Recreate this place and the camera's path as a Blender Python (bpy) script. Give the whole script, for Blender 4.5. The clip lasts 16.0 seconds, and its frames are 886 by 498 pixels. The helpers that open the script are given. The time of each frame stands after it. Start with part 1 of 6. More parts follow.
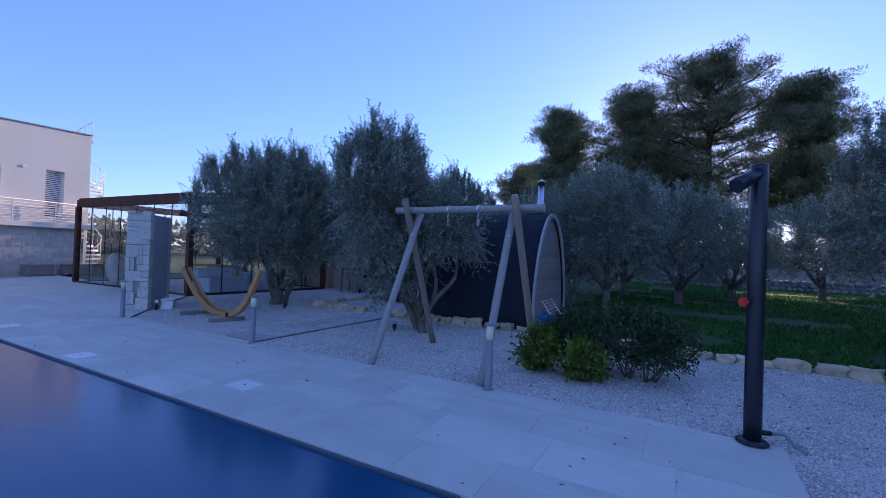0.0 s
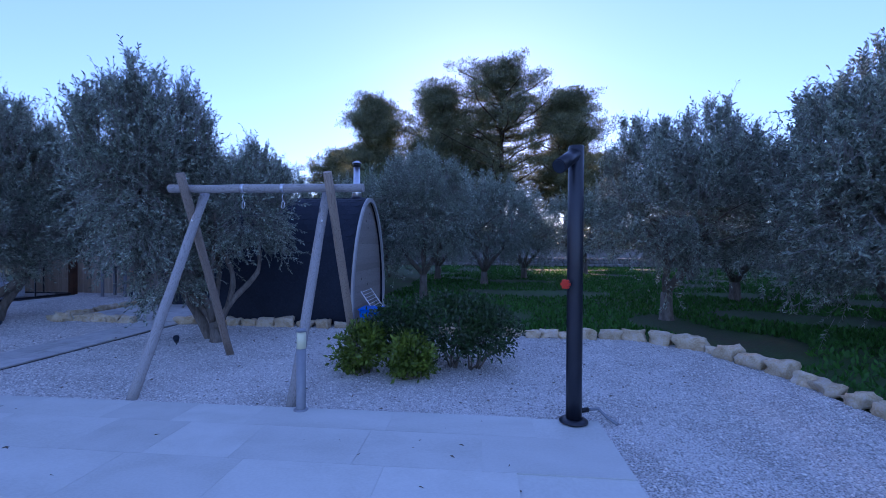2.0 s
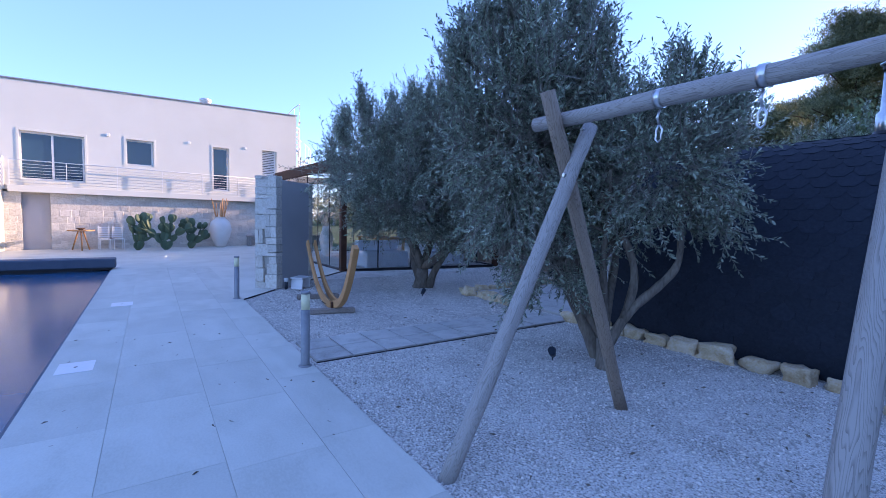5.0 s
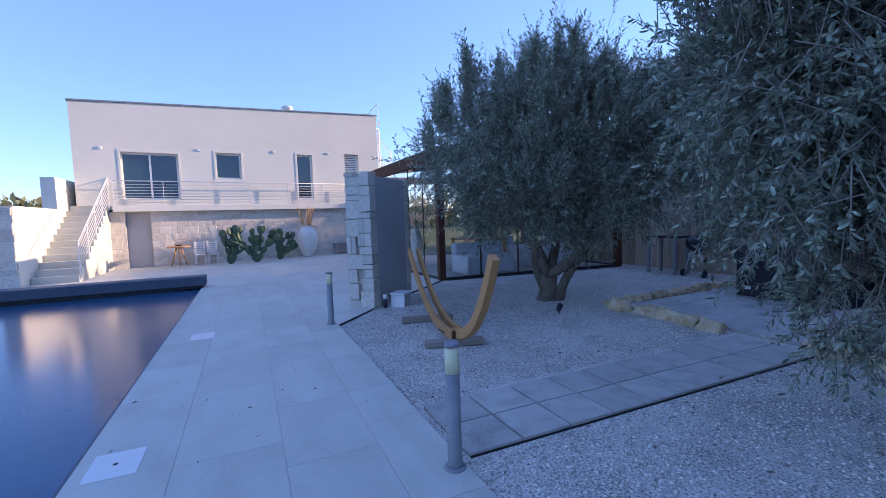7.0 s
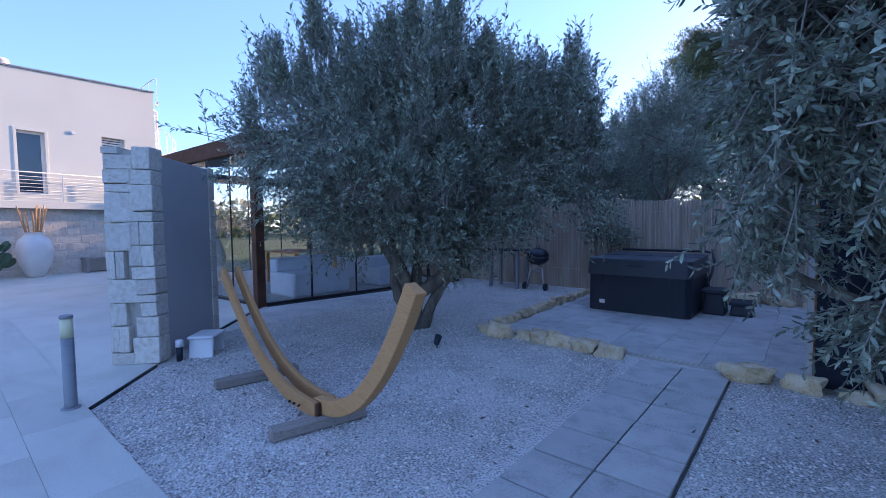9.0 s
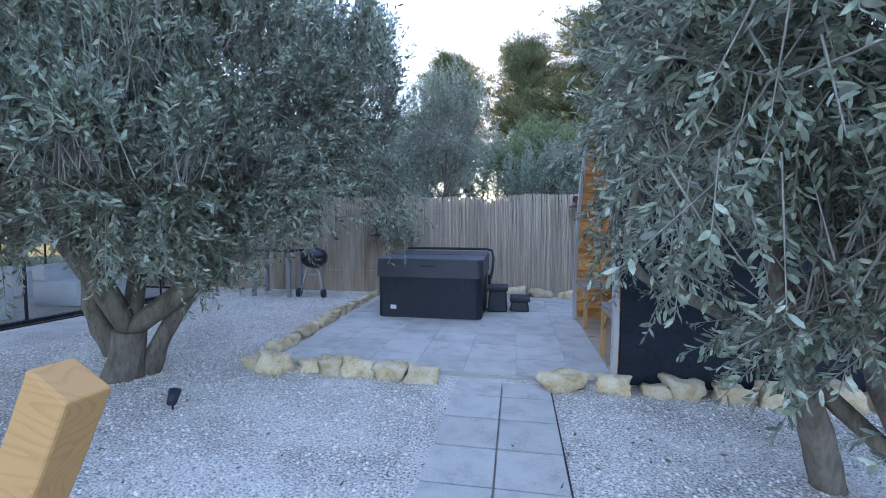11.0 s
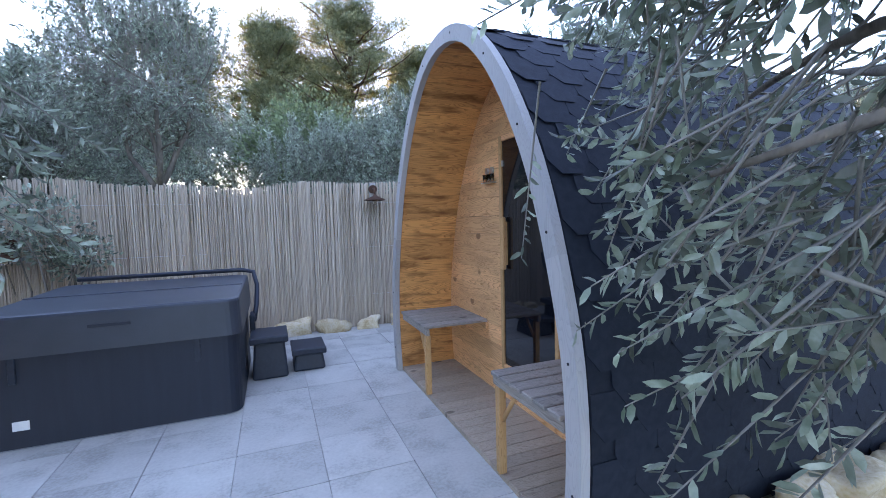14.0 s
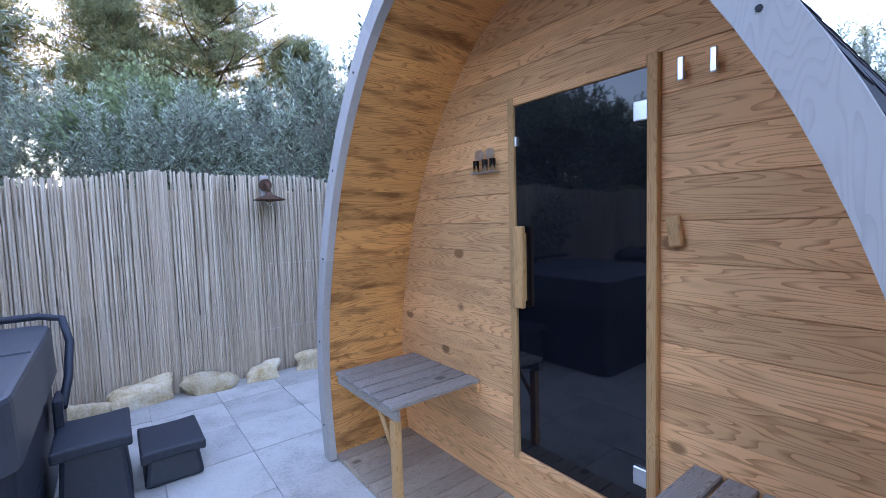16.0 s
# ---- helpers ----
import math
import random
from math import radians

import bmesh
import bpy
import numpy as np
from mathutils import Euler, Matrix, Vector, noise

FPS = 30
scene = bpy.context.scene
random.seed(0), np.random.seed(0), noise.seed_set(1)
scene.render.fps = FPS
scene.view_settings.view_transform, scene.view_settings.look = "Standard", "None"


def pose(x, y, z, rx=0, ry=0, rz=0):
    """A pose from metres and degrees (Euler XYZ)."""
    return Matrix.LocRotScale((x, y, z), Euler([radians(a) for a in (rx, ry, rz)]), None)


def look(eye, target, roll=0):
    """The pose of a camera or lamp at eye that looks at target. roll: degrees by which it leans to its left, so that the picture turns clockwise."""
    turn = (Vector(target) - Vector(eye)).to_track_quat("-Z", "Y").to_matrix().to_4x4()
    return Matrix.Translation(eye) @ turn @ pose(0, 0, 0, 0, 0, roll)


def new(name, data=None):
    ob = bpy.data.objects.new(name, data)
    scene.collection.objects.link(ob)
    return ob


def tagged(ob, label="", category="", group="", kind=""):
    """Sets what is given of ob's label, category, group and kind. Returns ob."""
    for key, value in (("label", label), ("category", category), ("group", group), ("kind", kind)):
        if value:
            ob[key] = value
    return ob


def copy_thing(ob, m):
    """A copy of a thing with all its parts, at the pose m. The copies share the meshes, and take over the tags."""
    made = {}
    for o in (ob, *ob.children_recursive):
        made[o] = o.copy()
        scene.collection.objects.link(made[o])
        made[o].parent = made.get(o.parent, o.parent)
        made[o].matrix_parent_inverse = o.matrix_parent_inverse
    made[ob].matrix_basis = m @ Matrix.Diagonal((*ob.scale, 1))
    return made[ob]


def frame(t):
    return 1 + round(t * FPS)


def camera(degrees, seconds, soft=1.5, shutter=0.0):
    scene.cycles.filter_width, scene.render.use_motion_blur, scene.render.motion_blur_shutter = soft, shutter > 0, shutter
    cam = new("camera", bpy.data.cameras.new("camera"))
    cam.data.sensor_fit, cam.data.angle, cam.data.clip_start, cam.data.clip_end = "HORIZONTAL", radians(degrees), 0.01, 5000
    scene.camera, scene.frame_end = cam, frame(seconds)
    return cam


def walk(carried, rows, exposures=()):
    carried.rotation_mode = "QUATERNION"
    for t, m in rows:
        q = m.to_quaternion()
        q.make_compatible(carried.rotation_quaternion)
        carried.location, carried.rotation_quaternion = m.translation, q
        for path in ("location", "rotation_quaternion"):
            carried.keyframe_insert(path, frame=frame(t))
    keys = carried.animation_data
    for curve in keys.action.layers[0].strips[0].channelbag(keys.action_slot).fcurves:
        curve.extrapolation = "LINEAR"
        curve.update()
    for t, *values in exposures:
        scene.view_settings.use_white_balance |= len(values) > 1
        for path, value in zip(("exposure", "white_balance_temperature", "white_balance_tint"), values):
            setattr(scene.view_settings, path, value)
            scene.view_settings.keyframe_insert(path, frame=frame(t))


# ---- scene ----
cam = camera(91.3, 16.0, soft=0.7)
PATH = [
    (0, (-0.023, 0.011, 1.432), (-1.0, 1.756, 1.457), 2.1),
    (0.5, (-0.11, 0.089, 1.448), (-0.733, 1.989, 1.484), 1.4),
    (1, (-0.18, 0.191, 1.447), (-0.554, 2.155, 1.475), 0.6),
    (1.5, (-0.223, 0.365, 1.431), (-0.434, 2.353, 1.43), 0.7),
    (2, (-0.267, 0.708, 1.438), (-0.449, 2.7, 1.423), 0.4),
    (2.5, (-0.378, 1.112, 1.399), (-0.558, 3.104, 1.378), -0.1),
    (3, (-0.484, 1.529, 1.412), (-0.674, 3.52, 1.388), -0.2),
    (3.5, (-0.623, 2.004, 1.405), (-1.038, 3.96, 1.37), 1.0),
    (4, (-0.926, 2.433, 1.382), (-1.66, 4.292, 1.317), 1.2),
    (4.2, (-1.021, 2.585, 1.417), (-1.924, 4.367, 1.319), 0.6),
    (4.5, (-1.249, 2.822, 1.399), (-2.489, 4.387, 1.291), 1.0),
    (5, (-1.65, 3.117, 1.408), (-3.302, 4.236, 1.269), 1.5),
    (7.3, (-3.839, 3.39, 1.365), (-5.677, 4.165, 1.218), -0.6),
    (7.5, (-4.033, 3.446, 1.351), (-5.88, 4.197, 1.196), 0.5),
    (8, (-4.477, 3.505, 1.343), (-6.254, 4.411, 1.202), 0.8),
    (8.5, (-4.846, 3.568, 1.342), (-6.429, 4.783, 1.212), 0.6),
    (9, (-5.209, 3.663, 1.348), (-6.498, 5.188, 1.236), -0.6),
    (9.5, (-5.509, 3.742, 1.347), (-6.241, 5.6, 1.227), -1.8),
    (10, (-5.692, 3.926, 1.315), (-6.218, 5.851, 1.192), -0.4),
    (10.2, (-5.777, 4.025, 1.297), (-6.247, 5.965, 1.182), -0.1),
    (12.3, (-6.168, 5.801, 1.366), (-6.239, 7.792, 1.199), 1.1),
    (12.5, (-6.216, 5.952, 1.38), (-6.198, 7.944, 1.203), 1.4),
    (13, (-6.218, 6.302, 1.347), (-5.97, 8.279, 1.179), 1.0),
    (13.5, (-6.184, 6.641, 1.347), (-5.766, 8.592, 1.209), -0.1),
    (14, (-6.155, 6.978, 1.316), (-5.424, 8.834, 1.18), -1.5),
    (14.5, (-6.137, 7.318, 1.307), (-5.218, 9.09, 1.185), -2.4),
    (15, (-6.081, 7.66, 1.309), (-5.023, 9.351, 1.171), -2.0),
    (15.5, (-6.06, 7.945, 1.323), (-4.894, 9.563, 1.174), -1.2),
    (16, (-6.091, 8.27, 1.359), (-4.878, 9.854, 1.222), -1.7),
]
EXPOSURES = [(0, 1.2, 5000, 32), (1.5, 1.55, 5050, 36), (3.5, 2.0, 5150, 37), (5, 2.05, 5300, 27), (7.5, 1.6, 5350, 25), (9, 1.95, 5350, 24), (10.2, 3.05, 6400, 18), (12.5, 3.45, 7500, 19), (13, 3.5, 7500, 20), (13.5, 3.25, 7500, 21), (14, 3.6, 7300, 22), (15.5, 3.85, 7100, 24), (16, 3.9, 7100, 24)]
walk(cam, [(t, look(eye, target, roll)) for t, eye, target, roll in PATH], EXPOSURES)

# ---- light ----
SUN_EL, SUN_ROT = radians(14.3), radians(0.0)
world = bpy.data.worlds.new("sky")
scene.world = world
world.use_nodes = True
wn = world.node_tree.nodes
sky = wn.new("ShaderNodeTexSky")
sky.sky_type = "NISHITA"
sky.sun_disc = False
sky.sun_elevation, sky.sun_rotation = SUN_EL, SUN_ROT
sky.air_density, sky.dust_density, sky.ozone_density = 1.0, 0.15, 2.5
wn["Background"].inputs["Strength"].default_value = 0.115
veil = wn.new("ShaderNodeMix")
veil.data_type = "RGBA"
veil.inputs["Factor"].default_value = 0.45
veil.inputs["B"].default_value = (0.92, 1.32, 2.45, 1)
world.node_tree.links.new(sky.outputs[0], veil.inputs["A"])
world.node_tree.links.new(veil.outputs["Result"], wn["Background"].inputs["Color"])

sun_data = bpy.data.lights.new("sun", "SUN")
sun_data.energy, sun_data.angle, sun_data.color = 3.2, radians(0.5), (1.0, 0.66, 0.34)
sun = new("sun", sun_data)
sun.matrix_world = look((0, 60, 15.3), (0, 0, 0))


# ---- materials ----
def mat(name, colours, rough=0.7, metal=0.0, scale=6.0, fine=60.0, bump=0.2, spec=0.4, vary=0.0, island=0.0,
        stretch=(1, 1, 1), grain=0.35, dist=0.02, translucent=0.0, contrast=(0.3, 0.7), coat=0.0):
    """A surface of two to three colours mixed by coarse and fine noise, with relief; vary and island shift it piece by piece."""
    m = bpy.data.materials.new(name)
    m.use_nodes = True
    nt = m.node_tree
    n, ln = nt.nodes, nt.links
    b = n["Principled BSDF"]
    co = n.new("ShaderNodeTexCoord")
    mp = n.new("ShaderNodeMapping")
    mp.inputs["Scale"].default_value = stretch
    ln.new(co.outputs["Object"], mp.inputs[0])
    info = n.new("ShaderNodeObjectInfo")
    off = n.new("ShaderNodeVectorMath")
    off.operation = "ADD"
    sc = n.new("ShaderNodeVectorMath")
    sc.operation = "SCALE"
    sc.inputs["Scale"].default_value = 37.0
    cmb = n.new("ShaderNodeCombineXYZ")
    for i in range(3):
        ln.new(info.outputs["Random"], cmb.inputs[i])
    ln.new(cmb.outputs[0], sc.inputs[0])
    ln.new(mp.outputs[0], off.inputs[0])
    ln.new(sc.outputs[0], off.inputs[1])
    t1 = n.new("ShaderNodeTexNoise")
    t1.inputs["Scale"].default_value, t1.inputs["Detail"].default_value, t1.inputs["Distortion"].default_value = scale, 5, 0.4
    t2 = n.new("ShaderNodeTexNoise")
    t2.inputs["Scale"].default_value, t2.inputs["Detail"].default_value = fine, 3
    for t in (t1, t2):
        ln.new(off.outputs[0], t.inputs["Vector"])
    mix = n.new("ShaderNodeMix")
    mix.inputs["Factor"].default_value = grain
    ln.new(t1.outputs["Fac"], mix.inputs["A"])
    ln.new(t2.outputs["Fac"], mix.inputs["B"])
    ramp = n.new("ShaderNodeValToRGB")
    e = ramp.color_ramp.elements
    e[0].position, e[1].position = contrast
    e[0].color, e[1].color = (*colours[0], 1), (*colours[-1], 1)
    if len(colours) > 2:
        k = e.new(sum(contrast) / 2)
        k.color = (*colours[1], 1)
    ln.new(mix.outputs["Result"], ramp.inputs[0])
    out = ramp.outputs[0]
    for amount, source in ((vary, info.outputs["Random"]), (island, None)):
        if amount:
            if source is None:
                source = n.new("ShaderNodeNewGeometry").outputs["Random Per Island"]
            hs = n.new("ShaderNodeHueSaturation")
            mr = n.new("ShaderNodeMapRange")
            mr.inputs["To Min"].default_value, mr.inputs["To Max"].default_value = 1 - amount, 1 + amount
            ln.new(source, mr.inputs["Value"])
            ln.new(mr.outputs[0], hs.inputs["Value"])
            ln.new(out, hs.inputs["Color"])
            out = hs.outputs[0]
    ln.new(out, b.inputs["Base Color"])
    b.inputs["Roughness"].default_value, b.inputs["Metallic"].default_value = rough, metal
    b.inputs["Specular IOR Level"].default_value = spec
    b.inputs["Coat Weight"].default_value = coat
    if bump:
        bp = n.new("ShaderNodeBump")
        bp.inputs["Strength"].default_value, bp.inputs["Distance"].default_value = bump, dist
        ln.new(mix.outputs["Result"], bp.inputs["Height"])
        ln.new(bp.outputs[0], b.inputs["Normal"])
    if translucent:
        tr = n.new("ShaderNodeBsdfTranslucent")
        ln.new(out, tr.inputs["Color"])
        ms = n.new("ShaderNodeMixShader")
        ms.inputs[0].default_value = translucent
        ln.new(b.outputs[0], ms.inputs[1])
        ln.new(tr.outputs[0], ms.inputs[2])
        ln.new(ms.outputs[0], n["Material Output"].inputs["Surface"])
    return m


def wood_mat(name, dark, light, axis, scale=3.0, rough=0.65, vary=0.15, knots=True, stretch=14.0, stain=0.0):
    """Sawn wood with long grain along an axis, growth rings and a few knots."""
    m = bpy.data.materials.new(name)
    m.use_nodes = True
    nt = m.node_tree
    n, ln = nt.nodes, nt.links
    b = n["Principled BSDF"]
    co = n.new("ShaderNodeTexCoord")
    info = n.new("ShaderNodeObjectInfo")
    cmb = n.new("ShaderNodeCombineXYZ")
    for i in range(3):
        ln.new(info.outputs["Random"], cmb.inputs[i])
    sc = n.new("ShaderNodeVectorMath")
    sc.operation = "SCALE"
    sc.inputs["Scale"].default_value = 23.0
    ln.new(cmb.outputs[0], sc.inputs[0])
    off = n.new("ShaderNodeVectorMath")
    off.operation = "ADD"
    ln.new(co.outputs["Object"], off.inputs[0])
    ln.new(sc.outputs[0], off.inputs[1])
    mp = n.new("ShaderNodeMapping")
    mp.inputs["Scale"].default_value = [1.0 if i == axis else stretch for i in range(3)]
    ln.new(off.outputs[0], mp.inputs[0])
    warp = n.new("ShaderNodeTexNoise")
    warp.inputs["Scale"].default_value, warp.inputs["Detail"].default_value = scale * 0.45, 2
    ln.new(mp.outputs[0], warp.inputs["Vector"])
    rings = n.new("ShaderNodeMath")
    rings.operation = "MULTIPLY"
    rings.inputs[1].default_value = 34.0
    ln.new(warp.outputs["Fac"], rings.inputs[0])
    wave = n.new("ShaderNodeMath")
    wave.operation = "FRACT"
    ln.new(rings.outputs[0], wave.inputs[0])
    fine = n.new("ShaderNodeTexNoise")
    fine.inputs["Scale"].default_value, fine.inputs["Detail"].default_value = scale * 6, 4
    ln.new(mp.outputs[0], fine.inputs["Vector"])
    mx = n.new("ShaderNodeMix")
    mx.inputs["Factor"].default_value = 0.4
    ln.new(wave.outputs[0], mx.inputs["A"])
    ln.new(fine.outputs["Fac"], mx.inputs["B"])
    ramp = n.new("ShaderNodeValToRGB")
    e = ramp.color_ramp.elements
    e[0].position, e[1].position = 0.54, 0.90
    e[0].color, e[1].color = (*light, 1), (*dark, 1)
    ln.new(mx.outputs["Result"], ramp.inputs[0])
    out = ramp.outputs[0]
    if knots:
        vo = n.new("ShaderNodeTexVoronoi")
        vo.inputs["Scale"].default_value = 4.2
        km = n.new("ShaderNodeMapping")
        km.inputs["Scale"].default_value = [0.7 if i == axis else 1.0 for i in range(3)]
        ln.new(off.outputs[0], km.inputs[0])
        ln.new(km.outputs[0], vo.inputs["Vector"])
        kr = n.new("ShaderNodeMapRange")
        kr.inputs["From Min"].default_value, kr.inputs["From Max"].default_value = 0.09, 0.13
        kr.inputs["To Min"].default_value, kr.inputs["To Max"].default_value = 0.75, 0.0
        ln.new(vo.outputs["Distance"], kr.inputs["Value"])
        km2 = n.new("ShaderNodeMix")
        km2.data_type = "RGBA"
        km2.inputs["B"].default_value = (*[c * 0.45 for c in dark], 1)
        ln.new(kr.outputs[0], km2.inputs["Factor"])
        ln.new(out, km2.inputs["A"])
        out = km2.outputs["Result"]
    if stain:
        sm = n.new("ShaderNodeMapping")
        sm.inputs["Scale"].default_value = [1.0 if i == axis else 4.5 for i in range(3)]
        ln.new(off.outputs[0], sm.inputs[0])
        st = n.new("ShaderNodeTexNoise")
        st.inputs["Scale"].default_value, st.inputs["Detail"].default_value = 3.2, 5
        ln.new(sm.outputs[0], st.inputs["Vector"])
        sr = n.new("ShaderNodeMapRange")
        sr.inputs["From Min"].default_value, sr.inputs["From Max"].default_value = 0.50, 0.68
        sr.inputs["To Max"].default_value = stain
        ln.new(st.outputs["Fac"], sr.inputs["Value"])
        sx = n.new("ShaderNodeMix")
        sx.data_type = "RGBA"
        sx.inputs["B"].default_value = (*[c * 0.5 for c in dark], 1)
        ln.new(sr.outputs[0], sx.inputs["Factor"])
        ln.new(out, sx.inputs["A"])
        out = sx.outputs["Result"]
    hs = n.new("ShaderNodeHueSaturation")
    mr = n.new("ShaderNodeMapRange")
    mr.inputs["To Min"].default_value, mr.inputs["To Max"].default_value = 1 - vary, 1 + vary
    ln.new(info.outputs["Random"], mr.inputs["Value"])
    ln.new(mr.outputs[0], hs.inputs["Value"])
    ln.new(out, hs.inputs["Color"])
    ln.new(hs.outputs[0], b.inputs["Base Color"])
    b.inputs["Roughness"].default_value = rough
    b.inputs["Specular IOR Level"].default_value = 0.3
    bp = n.new("ShaderNodeBump")
    bp.inputs["Strength"].default_value, bp.inputs["Distance"].default_value = 0.3, 0.004
    ln.new(mx.outputs["Result"], bp.inputs["Height"])
    ln.new(bp.outputs[0], b.inputs["Normal"])
    return m


def glass_mat(name, tint, rough=0.0):
    m = bpy.data.materials.new(name)
    m.use_nodes = True
    b = m.node_tree.nodes["Principled BSDF"]
    b.inputs["Base Color"].default_value = (*tint, 1)
    b.inputs["Roughness"].default_value = rough
    b.inputs["Transmission Weight"].default_value = 1.0
    b.inputs["IOR"].default_value = 1.45
    return m


PAVING = mat("limestone_paving", [(0.46, 0.46, 0.40), (0.54, 0.54, 0.48), (0.60, 0.60, 0.54)], 0.6, scale=1.6, fine=45, bump=0.12, vary=0.07, dist=0.006)
GRAVEL = mat("white_gravel", [(0.20, 0.185, 0.165), (0.58, 0.55, 0.50), (0.76, 0.73, 0.68)], 0.9, scale=2.0, fine=70, bump=0.9, grain=0.75, dist=0.02, contrast=(0.38, 0.62))
PEBBLE = mat("gravel_stone", [(0.50, 0.47, 0.42), (0.72, 0.69, 0.64)], 0.85, scale=30, bump=0.1, island=0.42)
SANDJOINT = mat("sandy_joint", [(0.34, 0.33, 0.30), (0.46, 0.44, 0.40)], 0.95, scale=10, bump=0.4)
SLAB = mat("concrete_slab", [(0.30, 0.29, 0.265), (0.45, 0.44, 0.405), (0.52, 0.51, 0.47)], 0.8, scale=2.0, fine=26, bump=0.3, vary=0.10, dist=0.008)
EARTH = mat("earth", [(0.05, 0.045, 0.03), (0.04, 0.07, 0.02), (0.035, 0.09, 0.015)], 0.95, scale=0.7, fine=20, bump=0.6, dist=0.05)
GRASS = mat("grass_blade", [(0.03, 0.11, 0.012), (0.06, 0.18, 0.025)], 0.6, scale=0.5, bump=0, island=0.35, translucent=0.3)
ROCK = mat("ochre_limestone_rock", [(0.36, 0.24, 0.11), (0.58, 0.47, 0.30), (0.69, 0.62, 0.50)], 0.9, scale=7, fine=50, bump=0.6, vary=0.18)
STONE = mat("cut_limestone", [(0.44, 0.38, 0.29), (0.62, 0.58, 0.51), (0.70, 0.67, 0.61)], 0.85, scale=5, fine=40, bump=0.5, vary=0.12)
PALEJOINT = mat("pale_lime_joint", [(0.38, 0.35, 0.30), (0.50, 0.47, 0.41)], 0.95, scale=12, bump=0.4)
MORTAR = mat("dark_joint", [(0.22, 0.20, 0.17), (0.34, 0.31, 0.27)], 0.95, scale=12, bump=0.4)
DRYSTONE = mat("dry_stone", [(0.20, 0.19, 0.17), (0.36, 0.34, 0.31)], 0.9, scale=6, bump=0.5, island=0.25)
PLASTER = mat("white_plaster", [(0.65, 0.64, 0.56), (0.72, 0.71, 0.63)], 0.75, scale=0.8, fine=60, bump=0.08, dist=0.004)
GREYPLASTER = mat("grey_plaster", [(0.40, 0.40, 0.41), (0.47, 0.47, 0.48)], 0.75, scale=1.2, fine=70, bump=0.12, dist=0.004)
WATER = mat("pool_water", [(0.018, 0.072, 0.155), (0.022, 0.082, 0.172)], 0.17, scale=3, fine=14, bump=0.02, spec=0.5, dist=0.01)
LINER = mat("blue_grey_coping", [(0.06, 0.08, 0.11), (0.09, 0.11, 0.15)], 0.55, scale=3, bump=0.1)
CORTEN = mat("corten_steel", [(0.05, 0.022, 0.012), (0.12, 0.055, 0.028)], 0.7, metal=0.2, scale=5, bump=0.15)
DARKMETAL = mat("dark_metal", [(0.012, 0.012, 0.014), (0.025, 0.025, 0.028)], 0.45, metal=0.3, scale=10, bump=0.05)
BLACKPAINT = mat("black_coated_pipe", [(0.010, 0.012, 0.02), (0.016, 0.018, 0.026)], 0.35, scale=8, bump=0.02, spec=0.5)
GREYMETAL = mat("grey_powder_coat", [(0.22, 0.23, 0.25), (0.28, 0.29, 0.31)], 0.5, metal=0.2, scale=14, bump=0.03)
STEEL = mat("brushed_steel", [(0.55, 0.56, 0.58), (0.68, 0.69, 0.71)], 0.28, metal=1.0, scale=20, bump=0.03)
MILKY = mat("milky_diffuser", [(0.66, 0.64, 0.40), (0.74, 0.72, 0.48)], 0.4, scale=5, bump=0.0)
RED = mat("red_plastic", [(0.55, 0.03, 0.015), (0.65, 0.05, 0.02)], 0.4, scale=20, bump=0.05)
BLUE = mat("blue_plastic", [(0.01, 0.12, 0.55), (0.015, 0.16, 0.65)], 0.4, scale=10, bump=0.03)
WHITEPLASTIC = mat("white_plastic", [(0.70, 0.71, 0.72), (0.78, 0.78, 0.78)], 0.35, scale=10, bump=0.02)
WHITEMETAL = mat("white_painted_metal", [(0.72, 0.71, 0.68), (0.80, 0.79, 0.76)], 0.45, scale=10, bump=0.02)
BLACKPLASTIC = mat("black_plastic", [(0.012, 0.018, 0.030), (0.022, 0.030, 0.046)], 0.5, scale=40, fine=220, bump=0.12, dist=0.003)
VINYL = mat("charcoal_vinyl_cover", [(0.034, 0.042, 0.056), (0.052, 0.062, 0.080)], 0.42, scale=4, fine=180, bump=0.18, dist=0.004)
CABINET = mat("dark_tub_panel", [(0.010, 0.015, 0.027), (0.016, 0.023, 0.038)], 0.55, scale=3, fine=120, bump=0.1, stretch=(6, 6, 0.5), dist=0.004)
SHINGLE = mat("bitumen_shingle", [(0.009, 0.013, 0.023), (0.021, 0.028, 0.042)], 0.75, scale=30, fine=300, bump=0.5, vary=0.12, dist=0.003, spec=0.3)
ROOMDARK = mat("unlit_room_black", [(0.008, 0.009, 0.013), (0.014, 0.016, 0.022)], 0.95, scale=20, fine=250, bump=0.4, dist=0.003, spec=0.2)
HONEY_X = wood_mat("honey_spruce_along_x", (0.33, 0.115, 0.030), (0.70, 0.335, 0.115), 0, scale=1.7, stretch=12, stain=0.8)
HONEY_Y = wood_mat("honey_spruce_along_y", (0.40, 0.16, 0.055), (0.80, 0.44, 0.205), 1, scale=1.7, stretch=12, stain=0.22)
HONEY_Z = wood_mat("honey_spruce_upright", (0.34, 0.17, 0.06), (0.56, 0.32, 0.14), 2, knots=False)
GREY_X = wood_mat("weathered_wood_along_x", (0.12, 0.10, 0.085), (0.30, 0.27, 0.24), 0)
DECK = wood_mat("tan_deck_wood", (0.20, 0.15, 0.105), (0.42, 0.34, 0.26), 0)
GREY_Y = wood_mat("weathered_wood_along_y", (0.14, 0.11, 0.09), (0.32, 0.28, 0.24), 1)
